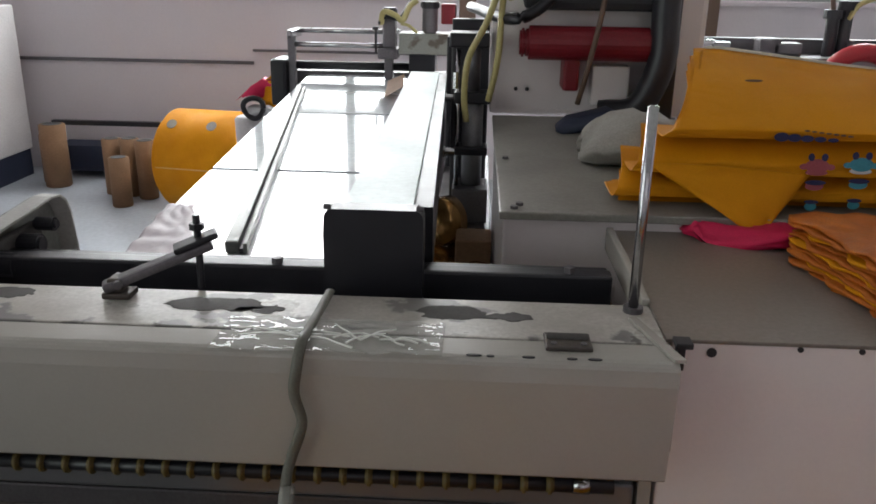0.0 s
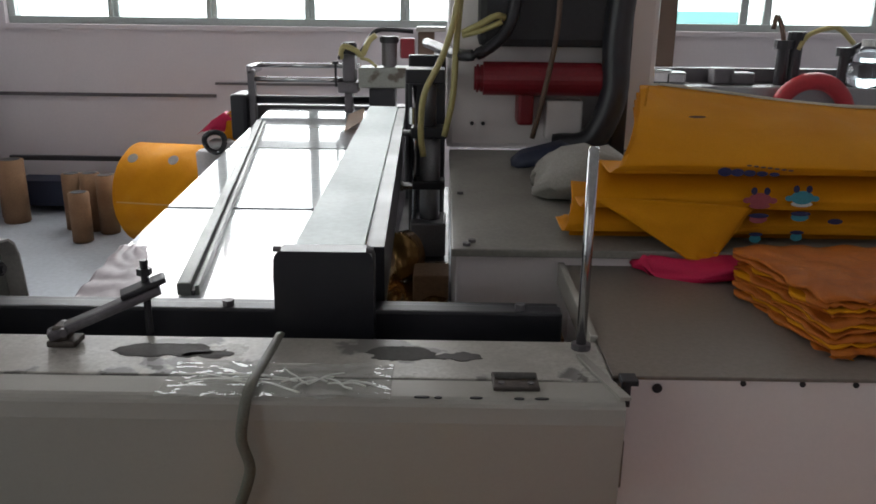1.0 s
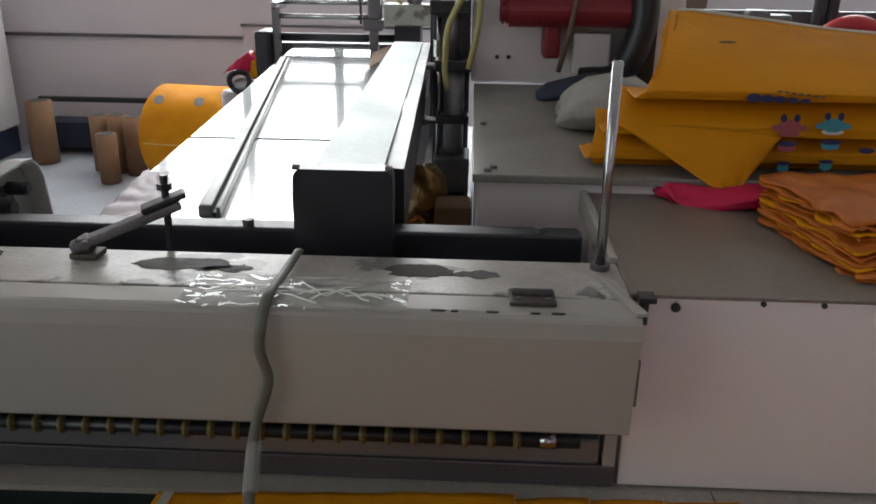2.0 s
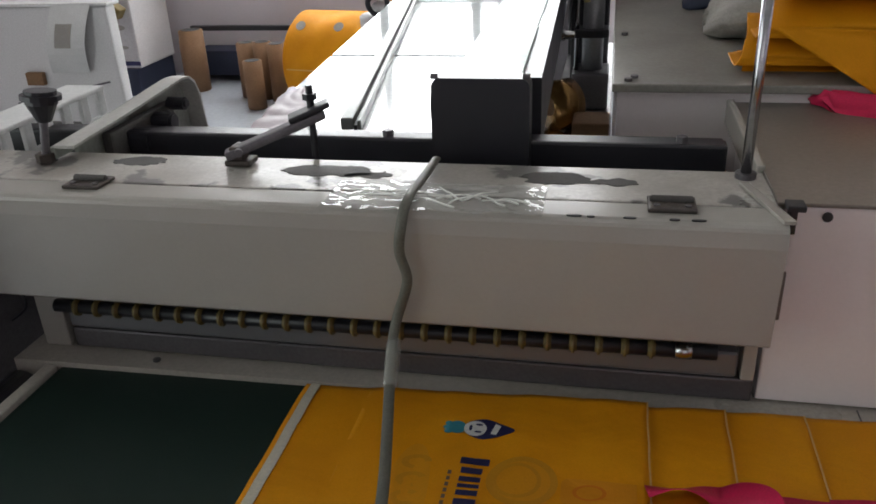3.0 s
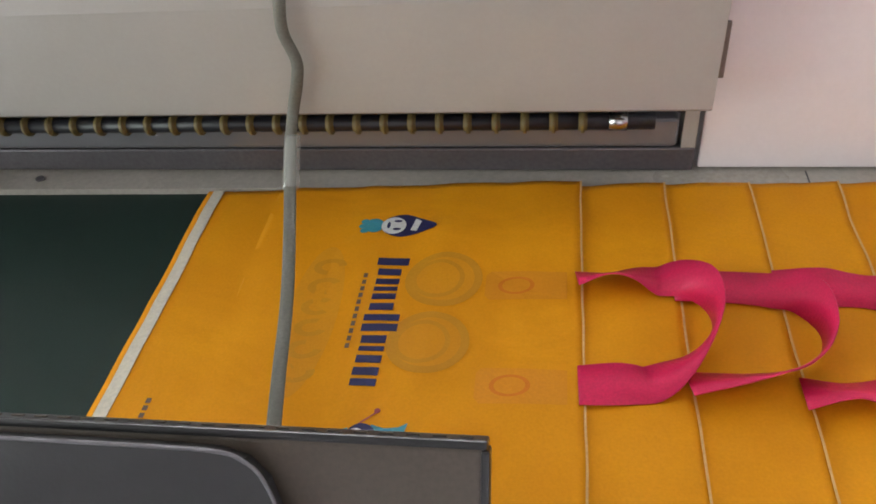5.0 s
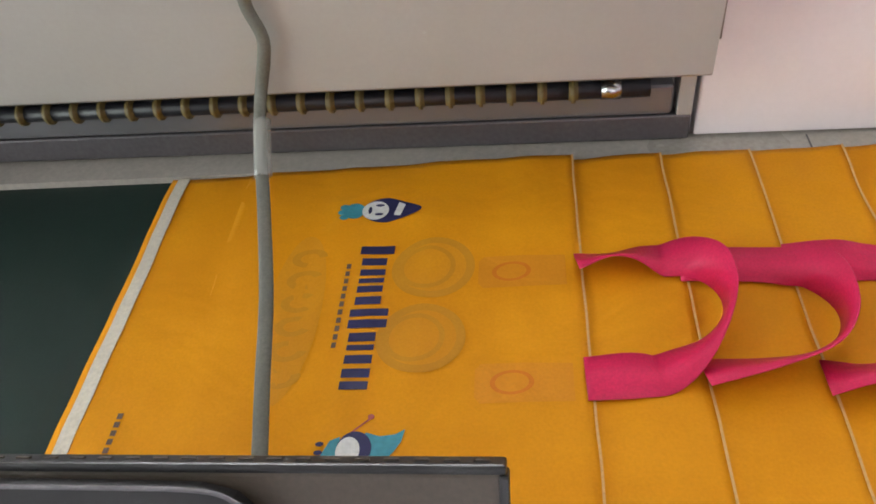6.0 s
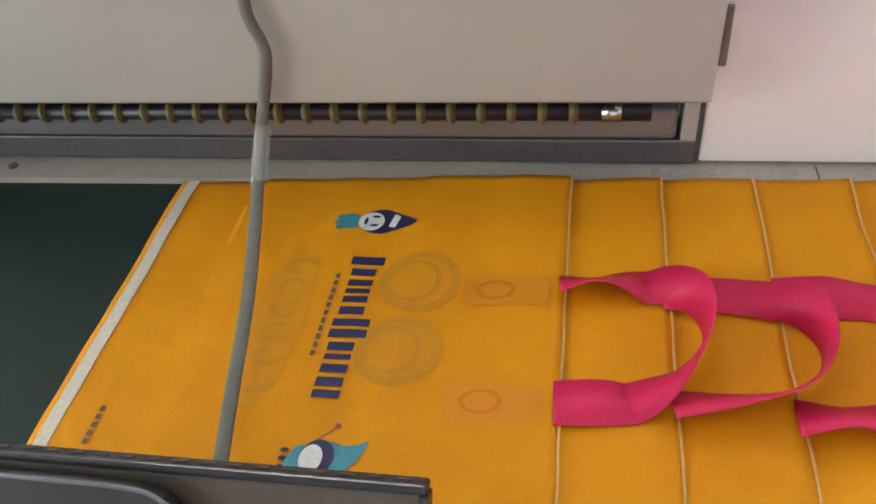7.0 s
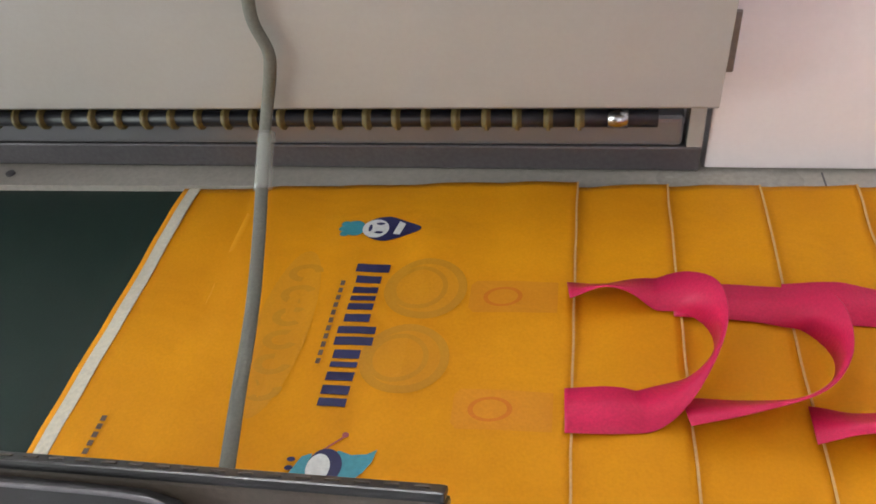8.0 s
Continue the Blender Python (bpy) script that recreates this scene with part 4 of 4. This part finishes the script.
part("pale_edge", bm_tube([(0.222, 0.521, 1.177), (0.24, 0.521, 1.178), (0.28, 0.521, 1.174), (0.34, 0.521, 1.167), (0.45, 0.521, 1.155), (0.60, 0.521, 1.151), (1.0, 0.521, 1.151)], 0.0026, 8, 8), SEAM, highest, "pale cut edges", True)
flap = solid("bag_flap", bm_grid(lambda u, v: ((0.128 + 0.190 * u) * (1 - v) + 0.258 * v, 0.357 - 0.040 * v ** 1.3 - 0.006 * math.sin(math.pi * u) * (1 - v) + 0.004 * noise.noise(Vector((u * 4, v * 4, 2))), (1.060 - 0.010 * u + 0.004 * math.sin(math.pi * u)) * (1 - v) + 0.9825 * v), 24, 24, 0.0015), FABRIC, "pointed orange bag corner hanging over the pile", "bag", smooth=True)


def pile_print(outline, x, z, y, mat, parent, label=""):
    """A flat print on the front of the pile; outline in metres round its middle."""
    part("printed_shape", bm_turn(bm_prism(outline, 0, 0.0010), Matrix.Translation((x, y, z)) @ Matrix.Rotation(radians(84), 4, "X")), mat, parent, label)


for x, z, mt in ((0.322, 1.062, PINK_PRINT), (0.371, 1.065, TEAL)):
    pile_print(oval(0, 0, 0.0135, 0.0080, 20), x, z, 0.352, mt, second, "small printed shape")
    for q in (-0.0075, 0.0075):
        pile_print(oval(0, 0, 0.0036, 0.0045, 12), x + q, z + 0.0100, 0.353, NAVY, second)
        pile_print(oval(0, 0, 0.0050, 0.0034, 12), x + 2.0 * q, z - 0.001, 0.3518, mt, second)
    pile_print(oval(0, 0, 0.0125, 0.0034, 18), x, z - 0.0075, 0.3515, WHITE_PRINT if mt is TEAL else PINK_PRINT, second)
    pile_print(oval(0, 0, 0.0105, 0.0050, 16), x + 0.001, z - 0.024, 0.3535, mt, second)
    pile_print(oval(0, 0, 0.0120, 0.0030, 16), x + 0.001, z - 0.0195, 0.3525, NAVY, second)
    pile_print(oval(0, 0, 0.0070, 0.0050, 14), x + 0.003, z - 0.050, 0.3600, TEAL, second)
    pile_print(oval(0, 0, 0.0085, 0.0024, 14), x + 0.003, z - 0.0445, 0.3595, NAVY, second)
for k in range(5):
    pile_print(oval(0, 0, 0.0085 - 0.0006 * k, 0.0052 - 0.0007 * k, 12), 0.278 + 0.0145 * k, 1.094 - 0.0006 * k, 0.3545, NAVY, highest, "dark printed bar")
for k in range(7):
    pile_print(oval(0, 0, 0.0032, 0.0011, 8), 0.306 + 0.0082 * k, 1.1015 - 0.0009 * k, 0.3560, WOOD, highest)
pile_print(oval(0, 0, 0.0110, 0.0015, 10), 0.262, 1.148, 0.428, WOOD, highest)
pile_print(oval(0, 0, 0.0090, 0.0034, 12), 0.415, 1.036, 0.3545, NAVY, second)
solid("pink_webbing", bm_loft([(0.172, 0.335, 0.36, 0.981, 0.985), (0.186, 0.315, 0.375, 0.981, 1.000), (0.21, 0.290, 0.375, 0.981, 1.002), (0.24, 0.278, 0.37, 0.981, 0.996), (0.275, 0.29, 0.365, 0.981, 0.992), (0.30, 0.31, 0.35, 0.981, 0.986)], 36, 4, 0.026, 0.0022, 0.6), PINK, "bunched pink bag handles under the pile", "handles", smooth=True)
for k in range(12):
    z = 0.981 + 0.0040 * k
    o = Vector((k * 2.3, 1, 0))
    x0, y0 = 0.266 + 0.010 * noise.noise(o) + 0.0006 * k, 0.078 + 0.008 * noise.noise(o + Vector((0, 3, 0))) + 0.0034 * k

    def frayed(u, v):
        q = Vector((u * 26 + k * 3, v, k))
        x = x0 + 0.014 * noise.noise(Vector((u * 2 + k, v * 5, k))) * (1 - u) + 0.6 * u + 0.028 * (1 - v) * (1 - u)
        y = y0 + 0.17 * v + (0.011 * noise.noise(q) + 0.005 * noise.noise(q * 3.1)) * (1 - v)
        rag = max(0, 0.16 - v) / 0.16
        return (x, y, z + 0.0035 * noise.noise(Vector((u * 22, v * 9, k * 1.7))) - 0.007 * rag * abs(noise.noise(Vector((u * 34 + k, 2, k)))) - 0.004 * max(0, 0.05 - u) / 0.05)
    solid("crumpled_bag", bm_grid(frayed, 120, 16, 0.0020), FABRIC_DARK if k % 3 else FABRIC, "crumpled orange bag with frayed edges in a stack", "bag", "stack of crumpled bags", smooth=True)
solid("grey_cloth", bm_loft([(0.084, 0.60, 0.66, 1.004, 1.020), (0.094, 0.57, 0.69, 1.004, 1.042), (0.115, 0.55, 0.71, 1.004, 1.060), (0.15, 0.55, 0.72, 1.004, 1.068), (0.20, 0.57, 0.71, 1.004, 1.062), (0.26, 0.60, 0.68, 1.004, 1.04)], 40, 6, 0.030, 0.0022, 0.7), CLOTH, "crumpled grey cloth bundle on the press bed", "cloth", smooth=True)
solid("dark_glove", bm_loft([(0.07, 0.84, 0.88, 1.004, 1.012), (0.09, 0.82, 0.90, 1.004, 1.03), (0.16, 0.85, 0.93, 1.004, 1.04), (0.22, 0.86, 0.92, 1.004, 1.02)], 20, 9, 0.015, 0.001, 0.7), NAVY_PAINT, "dark rag lying behind the cloth", "rag", smooth=True)

# ---- far end of the film table ----
end = thing("end_roller_stand", (-0.45, 2.1, 0.9), "roller stand of rods and black blocks at the table end", "roller stand")
part("side_block", bm_box(-0.725, -0.672, 1.97, 2.10, 0.86, 1.005, 0.012), BLACK, end)
part("upright", bm_box(-0.670, -0.648, 1.99, 2.02, 0.86, 1.078, 0.003), GUNMETAL, end)
for y, z in ((2.0, 1.050), (2.12, 1.085)):
    part("rod", bm_rod((-0.665, y, z), (-0.33, y, z), 0.008, 14), CHROME, end, "", True)
part("link", bm_box(-0.672, -0.655, 1.99, 2.14, 1.066, 1.092, 0.003), CHROME, end)
part("roller", bm_rod((-0.65, 2.02, 0.985), (-0.26, 2.02, 0.985), 0.013, 16), BLACK, end, "", True)
part("base", bm_box(-0.73, -0.14, 2.085, 2.16, 0.0, 0.96, 0.004), GUNMETAL, end)
head = thing("gripper_head", (-0.3, 2.0, 1.0), "dark gripper head with pale yellow air hoses", "machine head")
part("block", bm_join(bm_box(-0.385, -0.322, 1.97, 2.05, 1.012, 1.045, 0.006), bm_box(-0.370, -0.330, 1.98, 2.04, 1.045, 1.13, 0.006)), GUNMETAL, head)
part("cap", bm_rod((-0.350, 2.01, 1.13), (-0.350, 2.01, 1.165), 0.024, 16, bevel=0.004), BLACK, head)
part("pin", bm_join(bm_rod((-0.392, 1.99, 1.03), (-0.392, 1.99, 1.10), 0.004, 8), bm_rod((-0.392, 1.99, 1.10), (-0.392, 1.99, 1.108), 0.010, 10)), BLACK, head)
part("foot", bm_box(-0.365, -0.340, 1.98, 2.03, 0.951, 1.012, 0.003), GUNMETAL, head)
part("plate", bm_box(-0.318, -0.160, 1.96, 2.08, 1.030, 1.092, 0.003), FRAME, head, "dull grey mounting plate")
part("block_under", bm_box(-0.285, -0.205, 1.95, 2.06, 0.951, 1.029, 0.003), BLACK, head)
part("valve", bm_rod((-0.225, 2.0, 1.092), (-0.225, 2.0, 1.175), 0.024, 16, bevel=0.005), GUNMETAL, head)
part("valve_cap", bm_rod((-0.225, 2.0, 1.165), (-0.225, 2.0, 1.185), 0.030, 16, bevel=0.003), BLACK, head)
part("solenoid", bm_box(-0.135, -0.085, 1.96, 2.05, 1.10, 1.20, 0.004), WOOD, head, "brown solenoid box")
part("solenoid_top", bm_box(-0.140, -0.050, 1.95, 2.06, 1.201, 1.215, 0.002), COVER, head)
part("coil", bm_box(-0.190, -0.145, 1.97, 2.04, 1.12, 1.18, 0.006), RED, head)
for pts, r, mt in (([(-0.36, 1.97, 1.15), (-0.375, 1.96, 1.12), (-0.36, 1.95, 1.14), (-0.315, 1.96, 1.135), (-0.29, 1.97, 1.17), (-0.265, 1.98, 1.20), (-0.225, 1.99, 1.205), (-0.15, 1.99, 1.20)], 0.007, BLACK),
                   ([(-0.372, 1.96, 1.12), (-0.36, 1.94, 1.155), (-0.325, 1.94, 1.145), (-0.305, 1.95, 1.13), (-0.285, 1.96, 1.17), (-0.262, 1.96, 1.19)], 0.009, HOSE),
                   ([(-0.31, 1.96, 1.12), (-0.285, 1.95, 1.115), (-0.262, 1.96, 1.095)], 0.005, HOSE)):
    part("hose", bm_tube(pts, r, 8, 6), mt, head, "", True)
solid("black_post", bm_box(-0.150, -0.105, 1.47, 1.53, 0.0, 1.12, 0.004), BLACK, "black steel post beside the channel", "post")
solid("paper_strip", bm_grid(lambda u, v: (-0.315 + 0.05 * u - 0.03 * v, 1.55 + 0.35 * v, 0.956 + 0.03 * u * (1 - 0.3 * v)), 6, 6, 0.001), CARDBOARD, "brownish paper strip beside the channel", "paper")

# ---- wall side of the room ----
def fabric_roll(x, y, r, length, turn, z):
    rr = thing("fabric_roll", (x, y, 0), "large roll of orange non-woven fabric wrapped in film", "fabric roll")
    m = Matrix.Translation((x, y, z)) @ Matrix.Rotation(radians(turn), 4, "Z")
    part("fabric", bm_turn(bm_rod((-length / 2, 0, 0), (length / 2, 0, 0), r, 40, bevel=0.03), m), FABRIC, rr, "", True)
    part("core", bm_turn(bm_rod((-length / 2 - 0.02, 0, 0), (length / 2 + 0.02, 0, 0), 0.045, 20), m), CARDBOARD, rr)
    for q in (-0.13, 0.10):
        part("sticker", bm_turn(bm_rod((q, -0.166, 0.2180), (q, -0.168, 0.2200), 0.028, 16), m), CLOTH, rr, "round pale sticker")
    part("wrap_crease", bm_turn(bm_box(-length / 2 + 0.04, length / 2 - 0.04, -r - 0.002, -r + 0.004, 0.000, 0.006), m), HEM, rr, "pale crease of the wrapping film")


fabric_roll(-1.53, 3.75, 0.272, 0.45, -10, 0.274)


def paper_core(x, y, h, r, tilt=0.0):
    c = thing("cardboard_core", (x, y, 0), "brown cardboard core standing on the floor", "cardboard core", "cardboard cores by the wall")
    m = Matrix.Translation((x, y, 0)) @ Matrix.Rotation(radians(tilt), 4, "Y")
    part("tube", bm_turn(bm_rod((0, 0, 0.002), (0, 0, h), r, 24, bevel=0.004), m), CARDBOARD, c, "", True)
    # dark disc on the solid end, painted as the shade inside the tube
    part("hole", bm_turn(bm_rod((0, 0, h - 0.001), (0, 0, h + 0.002), r * 0.75, 20), m), DARK, c)


for x, y, h, r in ((-2.05, 3.72, 0.28, 0.055), (-2.20, 3.98, 0.33, 0.055), (-2.08, 3.95, 0.34, 0.055), (-1.97, 3.90, 0.34, 0.055), (-1.90, 4.06, 0.36, 0.055), (-2.62, 4.12, 0.38, 0.075), (-2.70, 4.22, 0.30, 0.06)):
    paper_core(x, y, h, r)
shelf = thing("low_rack", (-2.2, 4.4, 0), "low black steel rack along the wall", "rack")
part("top_bar", bm_box(-2.75, -1.2, 4.36, 4.40, 0.33, 0.36, 0.004), BLACK, shelf)
part("low_shelf", bm_box(-2.75, -1.2, 4.36, 4.56, 0.04, 0.20, 0.004), NAVY_PAINT, shelf)
for x in (-2.74, -1.95, -1.22):
    part("leg", bm_box(x - 0.02, x + 0.02, 4.36, 4.40, 0.0, 0.33), BLACK, shelf)
box = thing("white_cabinet", (-3.2, 4.15, 0), "stained white cabinet on a dark navy base", "cabinet")
part("base", bm_box(-3.60, -2.93, 3.95, 4.4, 0.0, 0.17, 0.006), NAVY_PAINT, box)
part("body", bm_box(-3.58, -2.91, 3.97, 4.4, 0.171, 1.05, 0.012), CARTON, box)
part("trim", bm_box(-3.58, -2.91, 3.964, 3.969, 0.19, 0.215), NAVY, box)
part("handle", bm_box(-3.34, -2.99, 3.84, 3.969, 0.50, 0.545, 0.01), BLACK, box, "black handle")
part("handle_end", bm_turn(bm_box(-0.04, 0.04, -0.03, 0.05, -0.035, 0.035, 0.008), Matrix.Translation((-2.96, 3.88, 0.535)) @ Matrix.Rotation(radians(35), 4, "Y")), YELLOW, box, "yellow handle end")
for x, z, a in ((-3.02, 0.42, 0.05), (-3.10, 0.36, 0.04), (-3.0, 0.30, 0.03)):
    part("smudge", bm_turn(bm_prism(oval(0, 0, a, a * 0.35, 14), 0, 0.001), Matrix.Translation((x, 3.9695, z)) @ Matrix.Rotation(radians(90), 4, "X")), CLOTH, box)
trunk = solid("trim", bm_join(bm_box(-4.3, -1.5, Y1 - 0.02, Y1 - 0.001, 0.705, 0.725), bm_box(-1.5, -0.2, Y1 - 0.02, Y1 - 0.001, 0.785, 0.80)), GUNMETAL, "thin grey cable trunking on the wall", "trunking", kind="structure")
solid("column", bm_box(1.15, 1.29, 4.3, 4.44, 0.0, TOP, 0.01), WOOD, "brown painted steel column", "column", kind="structure")
doll = thing("rag_bundle", (-1.0, 2.7, 0), "bundle of red, orange and white rags on a pale bin", "rags")
part("bin", bm_rod((-0.96, 2.7, 0.0), (-0.96, 2.7, 0.70), 0.085, 24, 0.105, bevel=0.008), CARTON, doll, "", True)
part("orange_rag", bm_turn(bm_loft([(-0.05, -0.04, 0.04, 0, 0.05), (-0.03, -0.06, 0.06, 0, 0.12), (0.0, -0.07, 0.06, 0, 0.155), (0.03, -0.06, 0.06, 0, 0.14), (0.05, -0.04, 0.04, 0, 0.06)], 24, 2, 0.045, 0.002, 0.8), Matrix.Translation((-0.885, 2.68, 0.735))), FABRIC, doll, "orange rag", True)
part("red_rag", bm_turn(bm_loft([(-0.04, -0.03, 0.03, 0, 0.02), (-0.01, -0.05, 0.05, 0, 0.05), (0.02, -0.05, 0.05, 0, 0.06), (0.05, -0.03, 0.03, 0, 0.03)], 20, 5, 0.04, 0.002, 0.8), Matrix.Translation((-0.965, 2.66, 0.785))), PINK, doll, "red rag", True)
part("white_rag", bm_turn(bm_loft([(-0.05, -0.03, 0.03, 0, 0.02), (-0.01, -0.05, 0.05, 0, 0.05), (0.04, -0.04, 0.04, 0, 0.04), (0.07, -0.02, 0.02, 0, 0.02)], 20, 8, 0.04, 0.002, 0.8), Matrix.Translation((-0.945, 2.63, 0.72))), CARTON, doll, "white rag", True)
part("coil", bm_tube([(-0.955 + 0.040 * math.cos(a), 2.58 + 0.012 * math.sin(2 * a), 0.752 + 0.040 * math.sin(a)) for a in (2 * math.pi * i / 12 for i in range(13))], 0.011, 8, 3), BLACK, doll, "black coil", True)

# machine panel with a hanging sheet of paper
mate = thing("white_machine", (-2.0, 1.7, 0), "white upright machine panel with a paper sheet hung on it", "panel")
part("body", bm_box(-2.6, -1.515, 1.62, 1.67, 0.0, 0.90, 0.008), PALE_SHEET, mate)
part("top_lid", bm_box(-2.62, -1.505, 1.612, 1.68, 0.901, 0.912, 0.004), PALE_SHEET, mate)
part("paper", bm_grid(lambda u, v: (-1.690 + 0.130 * u - 0.045 * v, 1.612 - 0.03 * math.sin(v * 3), 0.905 - 0.20 * v), 4, 10, 0.001), WHITE_PRINT, mate, "hanging white paper sheet")
part("print_block", bm_grid(lambda u, v: (-1.662 + 0.055 * u - 0.045 * (0.25 + 0.35 * v), 1.6105 - 0.03 * math.sin((0.25 + 0.35 * v) * 3), 0.905 - 0.20 * (0.25 + 0.35 * v)), 3, 6, 0.0005), CLOTH, mate, "faded grey printed block")
part("seam", bm_turn(bm_box(-0.30, 0.05, -0.004, 0.0, -0.003, 0.003), Matrix.Translation((-1.60, 1.6195, 0.665)) @ Matrix.Rotation(radians(-12), 4, "Y")), GUNMETAL, mate)
part("bracket", bm_box(-1.83, -1.77, 1.60, 1.619, 0.665, 0.705, 0.004), CARDBOARD, mate)

# second machine line by the window
line = thing("second_machine", (1.7, 3.5, 0), "second grey machine line standing by the windows", "machine")
part("table", bm_box(0.72, 3.2, 3.3, 3.8, 0.72, 0.93, 0.01), STEEL, line)
part("table_edge", bm_box(0.72, 3.2, 3.28, 3.298, 0.80, 0.85, 0.004), COVER, line)
for x in (0.85, 2.0, 3.1):
    part("leg", bm_box(x - 0.04, x + 0.04, 3.4, 3.48, 0.0, 0.72), GUNMETAL, line)
part("upper_rail", bm_box(0.72, 3.2, 3.5, 3.56, 0.931, 1.0, 0.004), GUNMETAL, line)
for x, z, w in ((1.28, 0.98, 0.05), (1.36, 0.96, 0.07), (0.95, 0.97, 0.08), (2.05, 0.97, 0.06), (1.05, 0.96, 0.05)):
    part("fitting", bm_box(x - w, x + w, 3.36, 3.46, 0.931, z + 0.03, 0.012), GUNMETAL if x > 1.1 else CHROME, line)
for x, h in ((1.56, 1.10), (1.62, 1.14), (1.86, 1.07)):
    part("valve", bm_join(bm_rod((x, 3.4, 0.931), (x, 3.4, h), 0.028, 12), bm_rod((x, 3.4, h), (x, 3.4, h + 0.04), 0.045, 12)), BLACK, line)
for pts, mt in (([(1.56, 3.4, 1.12), (1.54, 3.4, 1.20), (1.51, 3.4, 1.25), (1.50, 3.4, 1.19)], WOOD), ([(1.62, 3.38, 1.10), (1.66, 3.36, 1.17), (1.78, 3.36, 1.20), (1.88, 3.38, 1.13)], HOSE), ([(1.87, 3.38, 1.10), (1.95, 3.37, 1.14), (2.03, 3.38, 1.10), (2.05, 3.4, 1.0)], BLACK)):
    part("hose", bm_tube(pts, 0.012, 8, 6), mt, line, "", True)
ring = bmesh.new()
loops = [[ring.verts.new(((0.165 + 0.04 * math.cos(q)) * math.cos(a), 0.04 * math.sin(q), (0.165 + 0.04 * math.cos(q)) * math.sin(a))) for q in (2 * math.pi * j / 10 for j in range(10))] for a in (2 * math.pi * i / 36 for i in range(36))]
for i in range(36):
    for j in range(10):
        ring.faces.new((loops[i][j], loops[i][(j + 1) % 10], loops[(i + 1) % 36][(j + 1) % 10], loops[(i + 1) % 36][j]))
part("red_guard", bm_turn(ring, Matrix.Translation((1.66, 3.24, 0.80))), material("bright_red_guard", (0.45, 0.02, 0.03), 0.4), line, "round red guard ring", True)
bottle = thing("plastic_bottle", (1.87, 3.38, 0.931), "clear plastic bottle standing on the second machine", "bottle")
CLEAR = glass("clear_plastic", (0.85, 0.93, 0.97), 0.08, False)
part("body", bm_join(bm_rod((1.93, 3.34, 0.932), (1.93, 3.34, 1.05), 0.075, 20, bevel=0.012), bm_rod((1.93, 3.34, 1.049), (1.93, 3.34, 1.12), 0.07, 20, 0.03)), CLEAR, bottle, "", True)
part("neck", bm_rod((1.93, 3.34, 1.12), (1.93, 3.34, 1.15), 0.03, 14), WHITE_PRINT, bottle)
